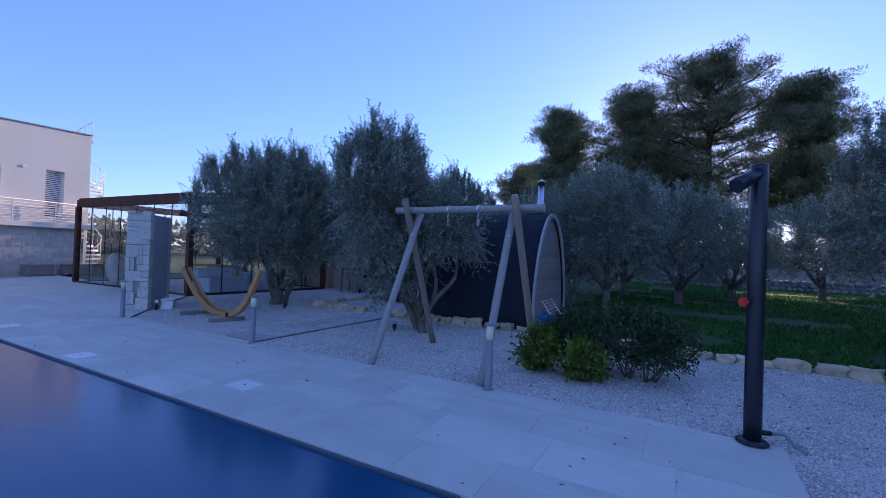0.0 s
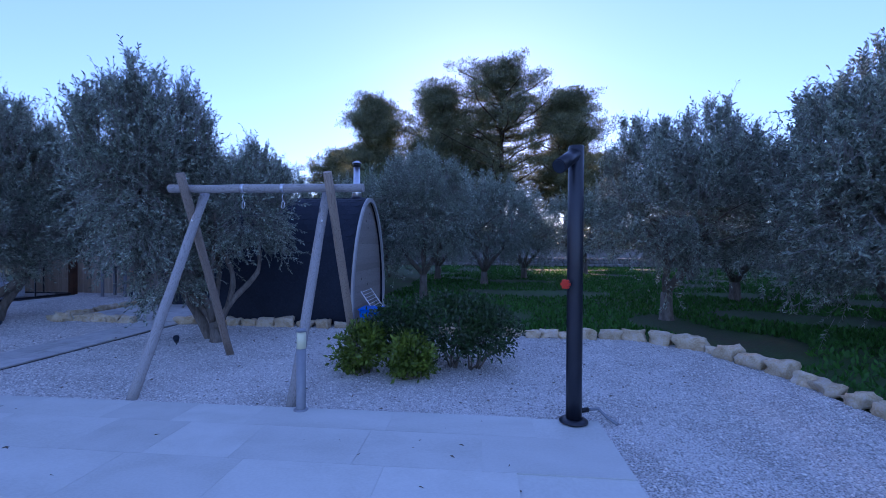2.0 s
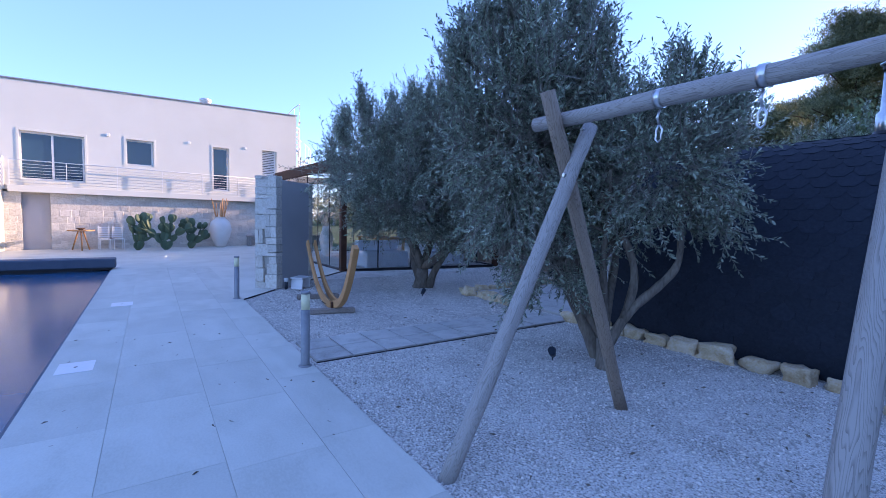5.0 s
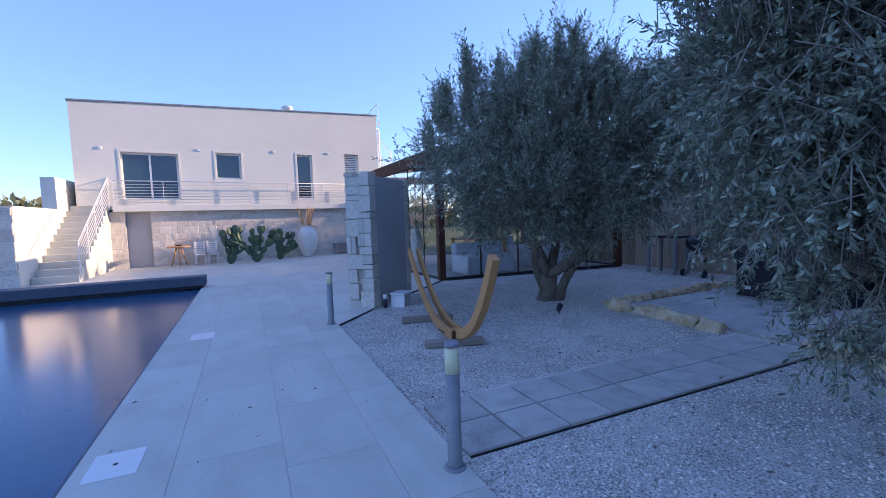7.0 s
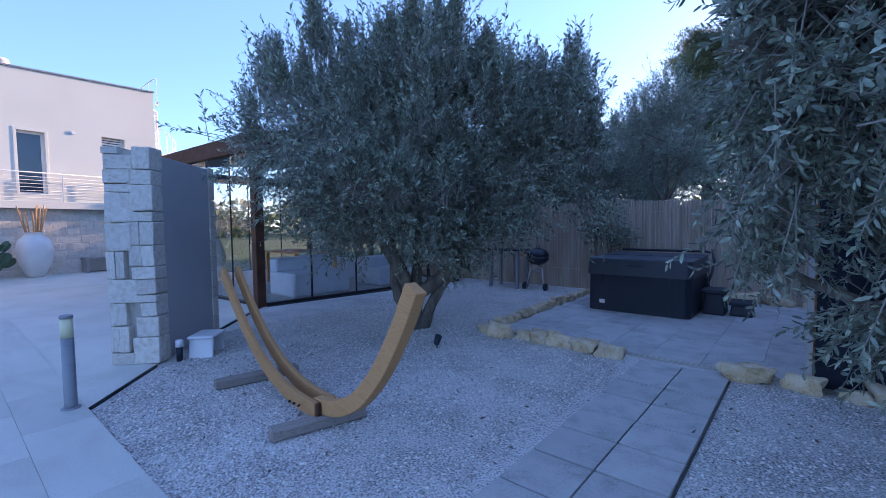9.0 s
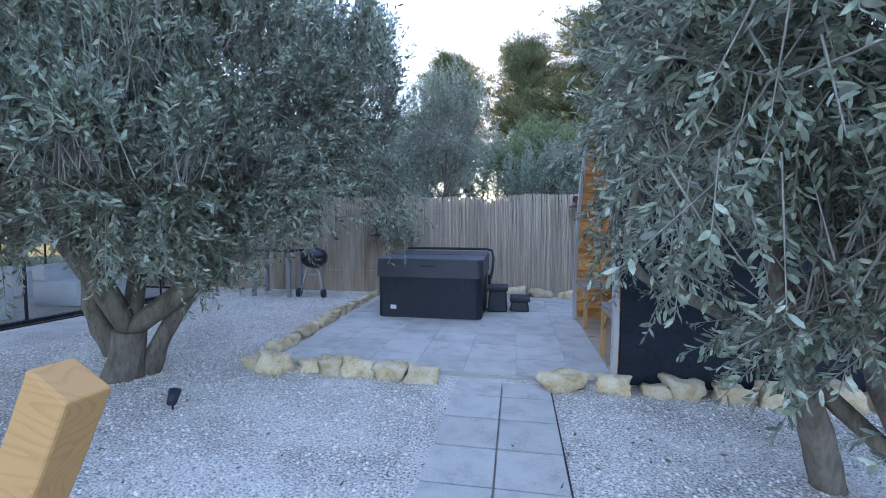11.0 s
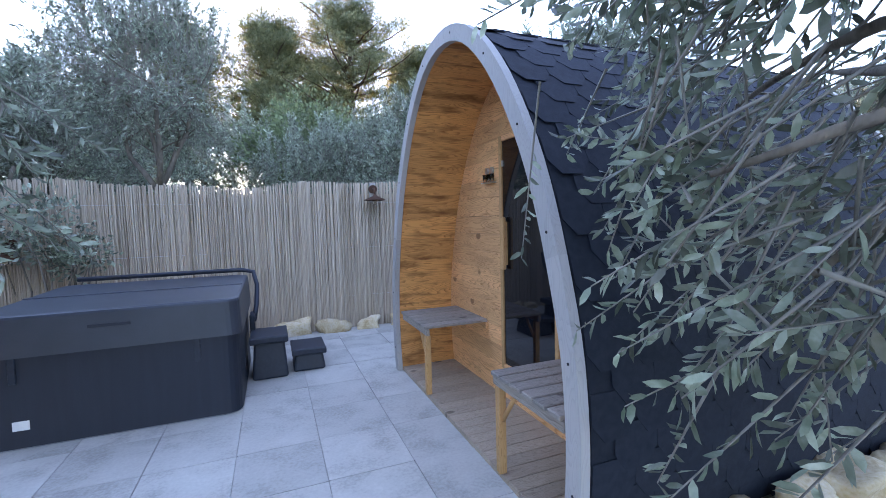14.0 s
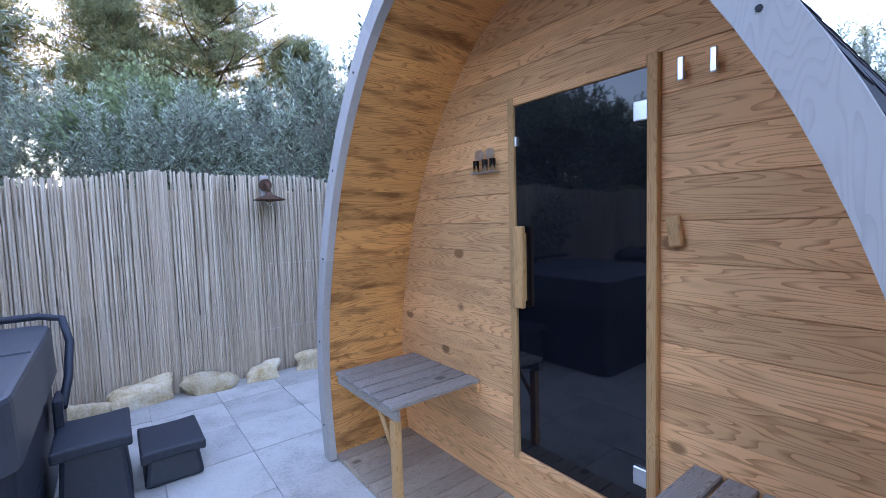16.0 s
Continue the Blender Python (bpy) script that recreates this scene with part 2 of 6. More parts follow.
GREY_Z = wood_mat("weathered_log", (0.17, 0.155, 0.14), (0.37, 0.345, 0.32), 2, stretch=10)
BROWN_Z = wood_mat("brown_weathered_log", (0.13, 0.095, 0.065), (0.31, 0.245, 0.185), 2, stretch=10)
TRIM = wood_mat("weathered_trim", (0.345, 0.33, 0.315), (0.405, 0.39, 0.375), 2, scale=3, stretch=6, knots=False)
LARCH = wood_mat("oiled_larch", (0.44, 0.225, 0.082), (0.53, 0.29, 0.115), 0, knots=False, stretch=9, scale=1.2)
BARK = mat("olive_bark", [(0.07, 0.06, 0.048), (0.17, 0.145, 0.115), (0.26, 0.225, 0.18)], 0.95, scale=14, fine=60, bump=0.9, stretch=(1, 1, 0.3))
PINEBARK = mat("pine_bark", [(0.05, 0.035, 0.028), (0.11, 0.075, 0.055)], 0.95, scale=4, bump=0.8, stretch=(1, 1, 0.4))
OLIVE = mat("olive_leaf", [(0.085, 0.125, 0.075), (0.25, 0.295, 0.21), (0.50, 0.54, 0.46)], 0.36, scale=25, fine=4, bump=0, island=0.65, translucent=0.32, spec=0.7)
TWIG = mat("olive_twig", [(0.19, 0.175, 0.145), (0.32, 0.30, 0.255)], 0.8, scale=20, bump=0)
PINE = mat("pine_needle", [(0.09, 0.115, 0.06), (0.25, 0.265, 0.14)], 0.6, scale=0.6, bump=0, island=0.45, translucent=0.35)
SHRUB = mat("shrub_leaf", [(0.02, 0.045, 0.015), (0.05, 0.10, 0.025)], 0.35, scale=9, bump=0, island=0.45, translucent=0.2, spec=0.5)
DOME = mat("pale_green_leaf", [(0.10, 0.14, 0.065), (0.20, 0.25, 0.13)], 0.5, scale=3, bump=0, island=0.4, translucent=0.25)
SHRUB2 = mat("yellow_green_shrub_leaf", [(0.05, 0.10, 0.015), (0.20, 0.27, 0.03)], 0.4, scale=7, bump=0, island=0.4, translucent=0.25)
CACTUS = mat("cactus_pad", [(0.05, 0.085, 0.045), (0.10, 0.14, 0.075)], 0.6, scale=8, bump=0.2, vary=0.2)
REED = mat("dry_reed", [(0.30, 0.22, 0.15), (0.44, 0.355, 0.265), (0.53, 0.45, 0.355)], 0.65, scale=2, fine=9, bump=0.15, vary=0.14, island=0.14, stretch=(1, 1, 0.15), dist=0.004)
TERRACOTTA = mat("white_glazed_clay", [(0.66, 0.63, 0.58), (0.76, 0.73, 0.68)], 0.4, scale=4, bump=0.08)
CLOTH = mat("white_cover_cloth", [(0.55, 0.58, 0.62), (0.68, 0.70, 0.73)], 0.8, scale=5, bump=0.3)
DARKGLASS = mat("smoked_glass", [(0.004, 0.005, 0.008), (0.005, 0.006, 0.009)], 0.03, scale=3, bump=0, spec=0.6)
WINDOWGLASS = mat("window_pane", [(0.02, 0.05, 0.09), (0.025, 0.055, 0.10)], 0.05, scale=2, bump=0, spec=0.8)
CLEAR = glass_mat("clear_glass", (0.95, 0.97, 0.97))
BULB = glass_mat("bulb_glass", (0.95, 0.9, 0.8))


# ---- builders ----
def link_mesh(name, me, material, parent=None, m=None):
    ob = new(name, me)
    if material is not None and not me.materials:
        me.materials.append(material)
    if parent is not None:
        ob.parent = parent
    if m is not None:
        ob.matrix_basis = m
    return ob


def part(name, bm, material, parent=None, label="", m=None, smooth=False):
    me = bpy.data.meshes.new(name)
    if smooth:
        for f in bm.faces:
            f.smooth = True
    bm.normal_update()
    bm.to_mesh(me)
    bm.free()
    ob = link_mesh(name, me, material, parent, m)
    if label:
        ob["label"] = label
    return ob


def piece(name, me, material, parent, m):
    return link_mesh(name, me, material, parent, m)


def thing(name, label, category, group="", m=None, kind=""):
    ob = new(name)
    if m is not None:
        ob.matrix_basis = m
    return tagged(ob, label, category, group, kind)


def box(x0, x1, y0, y1, z0, z1, bevel=0.0, bm=None, seg=1):
    own = bmesh.new()
    bmesh.ops.create_cube(own, size=1)
    for v in own.verts:
        v.co = Vector(((x0 + x1) / 2 + v.co.x * (x1 - x0), (y0 + y1) / 2 + v.co.y * (y1 - y0), (z0 + z1) / 2 + v.co.z * (z1 - z0)))
    if bevel:
        bmesh.ops.bevel(own, geom=own.edges[:], offset=bevel, segments=seg, profile=0.5, affect="EDGES")
    return merge(bm, own)


def merge(bm, own):
    if bm is None:
        return own
    tmp = bpy.data.meshes.new("tmp")
    own.to_mesh(tmp)
    own.free()
    bm.from_mesh(tmp)
    bpy.data.meshes.remove(tmp)
    return bm


def tube(points, radii, sides=10, bm=None, cap=True):
    """A tube through points with a radius at each."""
    bm = bm or bmesh.new()
    pts = [Vector(p) for p in points]
    if not hasattr(radii, "__len__"):
        radii = [radii] * len(pts)
    rings, ref = [], None
    for i, p in enumerate(pts):
        d = (pts[min(i + 1, len(pts) - 1)] - pts[max(i - 1, 0)]).normalized()
        if ref is None:
            ref = d.orthogonal().normalized()
        ref = (ref - d * ref.dot(d)).normalized()
        s = d.cross(ref)
        rings.append([bm.verts.new(p + radii[i] * (math.cos(a) * ref + math.sin(a) * s)) for a in (2 * math.pi * k / sides for k in range(sides))])
    for a, b in zip(rings, rings[1:]):
        for k in range(sides):
            f = bm.faces.new((a[k], a[(k + 1) % sides], b[(k + 1) % sides], b[k]))
            f.smooth = True
    if cap:
        bm.faces.new(rings[0][::-1])
        bm.faces.new(rings[-1])
    return bm


def lathe(profile, sides=24, bm=None):
    """A turned shape from (radius, height) pairs."""
    bm = bm or bmesh.new()
    rings = [[bm.verts.new((r * math.cos(2 * math.pi * k / sides), r * math.sin(2 * math.pi * k / sides), z)) for k in range(sides)] for r, z in profile]
    for a, b in zip(rings, rings[1:]):
        for k in range(sides):
            f = bm.faces.new((a[k], a[(k + 1) % sides], b[(k + 1) % sides], b[k]))
            f.smooth = True
    bm.faces.new(rings[0][::-1])
    bm.faces.new(rings[-1])
    return bm


def slab_poly(points, z0, z1, bm=None):
    """A prism over a plan outline (counter-clockwise)."""
    bm = bm or bmesh.new()
    lo = [bm.verts.new((x, y, z0)) for x, y in points]
    hi = [bm.verts.new((x, y, z1)) for x, y in points]
    bm.faces.new(hi)
    bm.faces.new(lo[::-1])
    for i in range(len(points)):
        j = (i + 1) % len(points)
        bm.faces.new((lo[i], lo[j], hi[j], hi[i]))
    return bm


def rock_bm(size, seed, rough=0.22, sub=2):
    rnd = random.Random(seed)
    bm = bmesh.new()
    bmesh.ops.create_icosphere(bm, subdivisions=sub, radius=0.5)
    o = Vector((rnd.uniform(0, 99), rnd.uniform(0, 99), rnd.uniform(0, 99)))
    for v in bm.verts:
        c = v.co.copy()
        box_like = Vector([math.copysign(min(abs(a) * 1.35, 0.46), a) for a in c])
        v.co = box_like * (1 + rough * 1.6 * noise.noise(c * 2.2 + o) + rough * 0.7 * noise.noise(c * 6 + o))
        v.co = Vector((v.co.x * size[0], v.co.y * size[1], v.co.z * size[2]))
    return bm


def arrays_mesh(name, verts, faces):
    """A mesh from arrays of vertices and of faces with one count of corners."""
    me = bpy.data.meshes.new(name)
    k = faces.shape[1]
    me.vertices.add(len(verts))
    me.vertices.foreach_set("co", verts.astype(np.float32).ravel())
    me.loops.add(faces.size)
    me.loops.foreach_set("vertex_index", faces.astype(np.int32).ravel())
    me.polygons.add(len(faces))
    me.polygons.foreach_set("loop_start", np.arange(0, faces.size, k, dtype=np.int32))
    me.update(calc_edges=True)
    return me


def unit(v):
    return v / np.maximum(np.linalg.norm(v, axis=-1, keepdims=True), 1e-9)


def leaf_mesh(name, base, way, length, width, rng, fold=0.25, six=False):
    """Folded pointed leaves: each from a base along a way."""
    n = len(base)
    side = unit(np.cross(way, rng.normal(size=(n, 3))))
    up = np.cross(side, way)
    L, W = length[:, None], width[:, None]
    mid = base + way * L * 0.5
    tip = base + way * L - up * L * 0.06
    if six:
        m1, m2 = base + way * L * 0.3, base + way * L * 0.72
        v = np.stack([base, m1 + side * W * 0.9 + up * W * fold, m2 + side * W * 0.85 + up * W * fold, tip, m2 - side * W * 0.85 + up * W * fold, m1 - side * W * 0.9 + up * W * fold], 1).reshape(-1, 3)
        return arrays_mesh(name, v, np.arange(6 * n).reshape(n, 6))
    v = np.stack([base, mid + side * W + up * W * fold, tip, mid - side * W + up * W * fold], 1).reshape(-1, 3)
    f = np.arange(4 * n).reshape(n, 4)
    return arrays_mesh(name, v, f)


def stems_mesh(name, a, b, r0, r1):
    """Thin three-sided stems from a to b."""
    d = unit(b - a)
    ref = unit(np.cross(d, np.array([0.31, 0.77, 0.55])))
    s = np.cross(d, ref)
    vs = []
    for p, r in ((a, r0), (b, r1)):
        for k in range(3):
            w = 2 * math.pi * k / 3
            vs.append(p + r * (math.cos(w) * ref + math.sin(w) * s))
    v = np.stack(vs, 1).reshape(-1, 3)
    n = len(a)
    q = np.array([[0, 1, 4, 3], [1, 2, 5, 4], [2, 0, 3, 5]])
    f = (q[None] + 6 * np.arange(n)[:, None, None]).reshape(-1, 4)
    return arrays_mesh(name, v, f)


def olive_crown(seed, lobes, shoots, leaves=13, leaf=0.055, upright=0.25, hole=0.45, lo=-9.0, six=False, extra=()):
    """Leafy shoots in clumps over uneven ellipsoid lobes, with upright plumes: the leaf mesh and the twig mesh."""
    rng = np.random.default_rng(seed)
    C, RR = np.array([q[:3] for q in lobes], float), np.array([q[3:] for q in lobes], float)
    share = RR.prod(1) ** 0.72
    share = share / share.sum()
    nc = 75 + 25 * (len(lobes) - 1)
    who_c = rng.choice(len(lobes), nc, p=share)
    d = unit(rng.normal(size=(nc, 3)))
    d[:, 2] = np.where(d[:, 2] < -0.75, -d[:, 2], d[:, 2])
    rad = rng.uniform(hole, 0.98, nc) * (0.90 + 0.16 * np.sin(3 * np.arctan2(d[:, 1], d[:, 0]) + seed))
    cl = C[who_c] + d * rad[:, None] * RR[who_c]
    pick = rng.integers(0, nc, shoots)
    lob = who_c[pick]
    a = cl[pick] + rng.normal(size=(shoots, 3)) * (0.14 * RR[lob].mean(1))[:, None]
    out = unit((a - C[lob]) / RR[lob])
    way = unit(out * 0.9 + rng.normal(size=(shoots, 3)) * 0.55 + np.array([0, 0, 0.25]))
    up = rng.random(shoots) < upright * (out[:, 2] > 0.1)
    way[up] = unit(way[up] * 0.3 + np.array([0, 0, 1.0]) + rng.normal(size=(up.sum(), 3)) * 0.16)
    low = out[:, 2] < -0.05
    way[low] = unit(way[low] + np.array([0, 0, -0.75]))
    ln = rng.uniform(0.14, 0.34, shoots)
    ln[up] *= 1.5
    plumes = int(16 + 13 * RR[:, 0].sum())
    pl = rng.choice(len(lobes), plumes, p=share)
    pd = unit(rng.normal(size=(plumes, 3)) * np.array([1, 1, 0.5]) + np.array([0, 0, 0.8]))
    root = C[pl] + pd * RR[pl] * 0.86
    tall = rng.uniform(0.2, 0.72, plumes) * RR[pl, 2] / 1.5
    n4 = int(shoots * 0.30)
    who = rng.integers(0, plumes, n4)
    up_t = rng.random(n4)
    thin = 0.085 * (1.15 - up_t)
    a[:n4] = root[who] + np.stack([rng.normal(size=n4) * thin, rng.normal(size=n4) * thin, up_t * tall[who]], 1)
    way[:n4] = unit(rng.normal(size=(n4, 3)) * 0.3 + pd[who] * 0.25 + np.array([0, 0, 1.0]))
    for j, (ex, ey, ez, er) in enumerate(extra):
        w = slice(n4 + j * 30, n4 + (j + 1) * 30)
        c = np.array([ex, ey, ez])
        a[w] = c + rng.normal(size=(30, 3)) * er
        way[w] = unit(unit(c - C[0]) * 0.9 + rng.normal(size=(30, 3)) * 0.5 + np.array([0, 0, -0.25]))
    back = a[:, 0] < lo
    a[back, 0] = 2 * lo - a[back, 0]
    way[back, 0] = np.abs(way[back, 0])
    b = a + way * ln[:, None]
    t = np.tile(np.linspace(0.12, 1.0, leaves), shoots)
    idx = np.repeat(np.arange(shoots), leaves)
    base = a[idx] + way[idx] * (ln[idx] * t)[:, None]
    lw = unit(way[idx] * 0.75 + unit(np.cross(way[idx], rng.normal(size=(len(idx), 3)))) * 0.8)
    length = leaf * rng.uniform(0.65, 1.25, len(idx))
    lm = leaf_mesh("olive_leaves", base, lw, length, length * rng.uniform(0.125, 0.185, len(idx)), rng, six=six)
    return lm, stems_mesh("olive_twigs", a - way * 0.14, b, 0.0042, 0.0018)


def limb(bm, a, b, r0, r1, rnd, bend=0.12, n=6, sides=9):
    a, b = Vector(a), Vector(b)
    L = (b - a).length
    pts, rs = [], []
    o1 = Vector((rnd.uniform(-1, 1), rnd.uniform(-1, 1), rnd.uniform(-0.3, 0.6))) * bend * L
    for i in range(n + 1):
        t = i / n
        p = a.lerp(b, t) + o1 * math.sin(math.pi * t) + Vector((rnd.uniform(-1, 1), rnd.uniform(-1, 1), 0)) * 0.02 * L
        pts.append(p if 0 < i < n else a.lerp(b, t))
        rs.append(r0 + (r1 - r0) * t)
    tube(pts, rs, sides, bm)
    return pts


def olive_wood(seed, centre, radii, forks, r=0.11, lean=(0.0, 0.0), fork=0.0, extra=(), limbs=()):
    """A short gnarled trunk that forks low into limbs and branches."""
    rnd = random.Random(seed)
    bm = bmesh.new()
    fork_z = fork or max(0.35, 0.6 * (centre[2] - radii[2] * 0.7))
    top = (lean[0], lean[1], fork_z)
    tube([(0, 0, -0.06), (lean[0] * 0.2, lean[1] * 0.2, 0.04), (lean[0] * 0.6, lean[1] * 0.6, fork_z * 0.5), top], [r * 1.45, r * 1.15, r * 0.95, r * 0.9], 12, bm)
    for pts, r0, r1 in limbs:
        fine_n = 4 * (len(pts) - 1) + 1
        s_ = np.linspace(0, 1, len(pts))
        u_ = np.linspace(0, 1, fine_n)
        xyz = np.stack([np.interp(u_, s_, [q[k] for q in pts]) for k in range(3)], 1)
        for _ in range(3):
            xyz[1:-1] = (xyz[:-2] + 2 * xyz[1:-1] + xyz[2:]) / 4
        tube([tuple(q) for q in xyz], [float(r0 + (r1 - r0) * w) * rnd.uniform(0.88, 1.12) for w in u_], 10, bm)
    for ex, ey, ez, er in extra:
        limb(bm, limbs[0][0][-2] if limbs else top, (ex, ey, ez), r * (0.22 if limbs else 0.5), r * 0.08, rnd, 0.14)
    for k in range(forks):
        ang = 2 * math.pi * (k + rnd.uniform(-0.2, 0.2)) / forks
        e = (centre[0] + math.cos(ang) * radii[0] * 0.55, centre[1] + math.sin(ang) * radii[1] * 0.55, centre[2] + radii[2] * rnd.uniform(-0.1, 0.35))
        pts = limb(bm, top, e, r * 0.62, r * 0.2, rnd, 0.16)
        for q in range(4):
            s = pts[2 + q]
            e2 = (s.x + rnd.uniform(-0.5, 0.5) * radii[0], s.y + rnd.uniform(-0.5, 0.5) * radii[1], s.z + rnd.uniform(0.1, 0.5) * radii[2])
            limb(bm, s, e2, r * 0.22, r * 0.06, rnd, 0.1, 4, 6)
    return bm


def olive_tree(loc, seed, centre, radii, shoots, forks=4, r=0.11, leaf=0.055, label="grey-green olive tree standing in gravel", lean=(0, 0), upright=0.25, leaves=13, lo=-9.0, six=False, fork=0.0, extra=(), lobes=(), limbs=()):
    ob = thing("olive_tree", label, "tree", "olive trees", pose(loc[0], loc[1], loc[2] if len(loc) > 2 else 0))
    part("trunk", olive_wood(seed, centre, radii, forks, r, lean, fork, extra, limbs), BARK, ob)
    lm, tm = olive_crown(seed, lobes or [(*centre, *radii)], shoots, leaf=leaf, upright=upright, leaves=leaves, lo=lo, six=six, extra=extra)
    crown = link_mesh("crown", lm, OLIVE, ob)
    tagged(link_mesh("twig_layer", tm, TWIG, crown), kind="stuff")
    return ob


def pine_tree(loc, seed, h, spread, label="tall dark umbrella pine against the sky"):
    rng = np.random.default_rng(seed)
    rnd = random.Random(seed)
    ob = thing("pine_tree", label, "tree", "tall pines", pose(*loc))
    bm = bmesh.new()
    tube([(0, 0, -0.2), (0.3, 0, h * 0.3), (0.1, 0.2, h * 0.6), (0, 0, h * 0.92)], [0.42, 0.34, 0.26, 0.08], 10, bm)
    cl = []
    for k in range(84):
        z = h * (0.30 + 0.66 * (k + rnd.random()) / 84)
        f = (z / h - 0.30) / 0.67
        reach = spread * (0.45 + 0.75 * math.sin(math.pi * min(1, 0.25 + 0.72 * f))) * rnd.uniform(0.55, 1.0) * (1.0 if f < 0.8 else 0.6)
        ang = rnd.uniform(0, 2 * math.pi)
        e = (math.cos(ang) * reach, math.sin(ang) * reach, z + reach * 0.22)
        pts = limb(bm, (0.1, 0.1, z - 0.4), e, 0.11, 0.03, rnd, 0.08, 5, 6)
        for p in pts[1:]:
            for j in range(3):
                cl.append((p.x + rnd.gauss(0, 0.85), p.y + rnd.gauss(0, 0.85), p.z + rnd.uniform(-0.2, 0.9)))
    part("trunk", bm, PINEBARK, ob)
    cl = np.array(cl)
    per = 85
    n = len(cl) * per
    off = unit(rng.normal(size=(n, 3))) * (rng.random(n) ** 0.5)[:, None] * np.array([0.72, 0.72, 0.45])
    base = np.repeat(cl, per, 0) + off
    way = unit(off * 0.8 + rng.normal(size=(n, 3)) * 0.6 + np.array([0, 0, 0.5]))
    L = rng.uniform(0.2, 0.42, n)
    link_mesh("crown", leaf_mesh("pine_needles", base, way, L, L * 0.09, rng), PINE, ob)
    return ob


def shrub(loc, lobes, seed, count, material, leaf, label, name="shrub"):
    rng = np.random.default_rng(seed)
    rnd = random.Random(seed)
    ob = thing(name, label, "shrub", "garden shrubs", pose(*loc))
    bm = bmesh.new()
    bases, ways = [], []
    for (cx, cy, cz, rx, ry, rz) in lobes:
        for k in range(7):
            limb(bm, (cx * 0.5 + rnd.uniform(-0.06, 0.06), cy * 0.5 + rnd.uniform(-0.06, 0.06), -0.03), (cx + rnd.uniform(-0.6, 0.6) * rx, cy + rnd.uniform(-0.6, 0.6) * ry, cz + rnd.uniform(0, 0.5) * rz), 0.012, 0.004, rnd, 0.15, 4, 5)
        n = int(count * rx * ry)
        nk = 60
        kd = unit(rng.normal(size=(nk, 3)))
        kp = kd * rng.uniform(0.55, 0.95, nk)[:, None]
        p = kp[rng.integers(0, nk, n)] + rng.normal(size=(n, 3)) * 0.15
        bases.append(np.array([cx, cy, cz]) + p * np.array([rx, ry, rz]))
        ways.append(unit(p + rng.normal(size=(n, 3)) * 0.8 + np.array([0, 0, 0.5])))
    base, way = np.concatenate(bases), np.concatenate(ways)
    keep = base[:, 2] > 0.02
    base, way = base[keep], way[keep]
    L = leaf * rng.uniform(0.7, 1.3, len(base))
    tagged(part("stems", bm, BARK, ob), kind="stuff")
    link_mesh("leaves", leaf_mesh("shrub_leaves", base, way, L, L * 0.27, rng), material, ob)
    return ob


def unit_block(bevel=0.03, name="block"):
    bm = box(-0.5, 0.5, -0.5, 0.5, -0.5, 0.5, bevel)
    me = bpy.data.meshes.new(name)
    bm.to_mesh(me)
    bm.free()
    return me


def block_at(name, me, material, parent, x0, x1, y0, y1, z0, z1):
    m = Matrix.Translation(((x0 + x1) / 2, (y0 + y1) / 2, (z0 + z1) / 2)) @ Matrix.Diagonal((x1 - x0, y1 - y0, z1 - z0, 1))
    return piece(name, me, material, parent, m)


# ---- ground, paving, pool ----
PX0, PX1, PY0, PY1 = -14.4, -1.15, -5.0, 2.32
R = 900
ring = [(-R, -R), (R, -R), (R, R), (-R, R)]
hole = [(PX0, PY0), (PX1, PY0), (PX1, PY1), (PX0, PY1)]
bm = bmesh.new()
vo = [bm.verts.new((x, y, -0.03)) for x, y in ring]
vi = [bm.verts.new((x, y, -0.03)) for x, y in hole]
for i in range(4):
    j = (i + 1) % 4
    bm.faces.new((vo[i], vo[j], vi[j], vi[i]))
tagged(part("ground", bm, EARTH), "dark earth under short green grass", "ground", kind="structure")

gravel = slab_poly([(0.69, -7), (3.2, -7), (3.15, 4.6), (3.05, 6.2), (2.7, 7.3), (1.9, 7.75), (-2.3, 7.75), (-2.3, 8.25), (-5.0, 8.4), (-5.0, 12.5), (-13.5, 12.5), (-13.5, 4.3), (0.69, 4.3)], -0.06, -0.006)
tagged(part("gravel_bed", gravel, GRAVEL), "pale crushed stone gravel garden bed", "gravel", kind="structure")

pool = slab_poly([(PX0 + 0.01, PY0 + 0.01), (PX1, PY0 + 0.01), (PX1, PY1), (PX0 + 0.01, PY1)], -0.5, -0.016)
tagged(part("water", pool, WATER), "still dark blue swimming pool water with floating specks", "pool", kind="structure")
coping = thing("pool_coping", "low blue-grey raised edge along the pool end", "pool edge", kind="structure")
part("raised_edge", box(-14.85, -14.42, -5.0, 2.42, 0.05, 0.27, 0.02), LINER, coping)
part("recess", box(-14.78, -14.45, -5.0, 2.36, -0.3, 0.05), DARKMETAL, coping)
part("edge_strip", box(PX0, PX1, 2.322, 2.345, -0.3, 0.006, 0.004), LINER, coping)
part("edge_strip", box(PX1 + 0.002, PX1 + 0.025, PY0, 2.322, -0.3, 0.006, 0.004), LINER, coping)

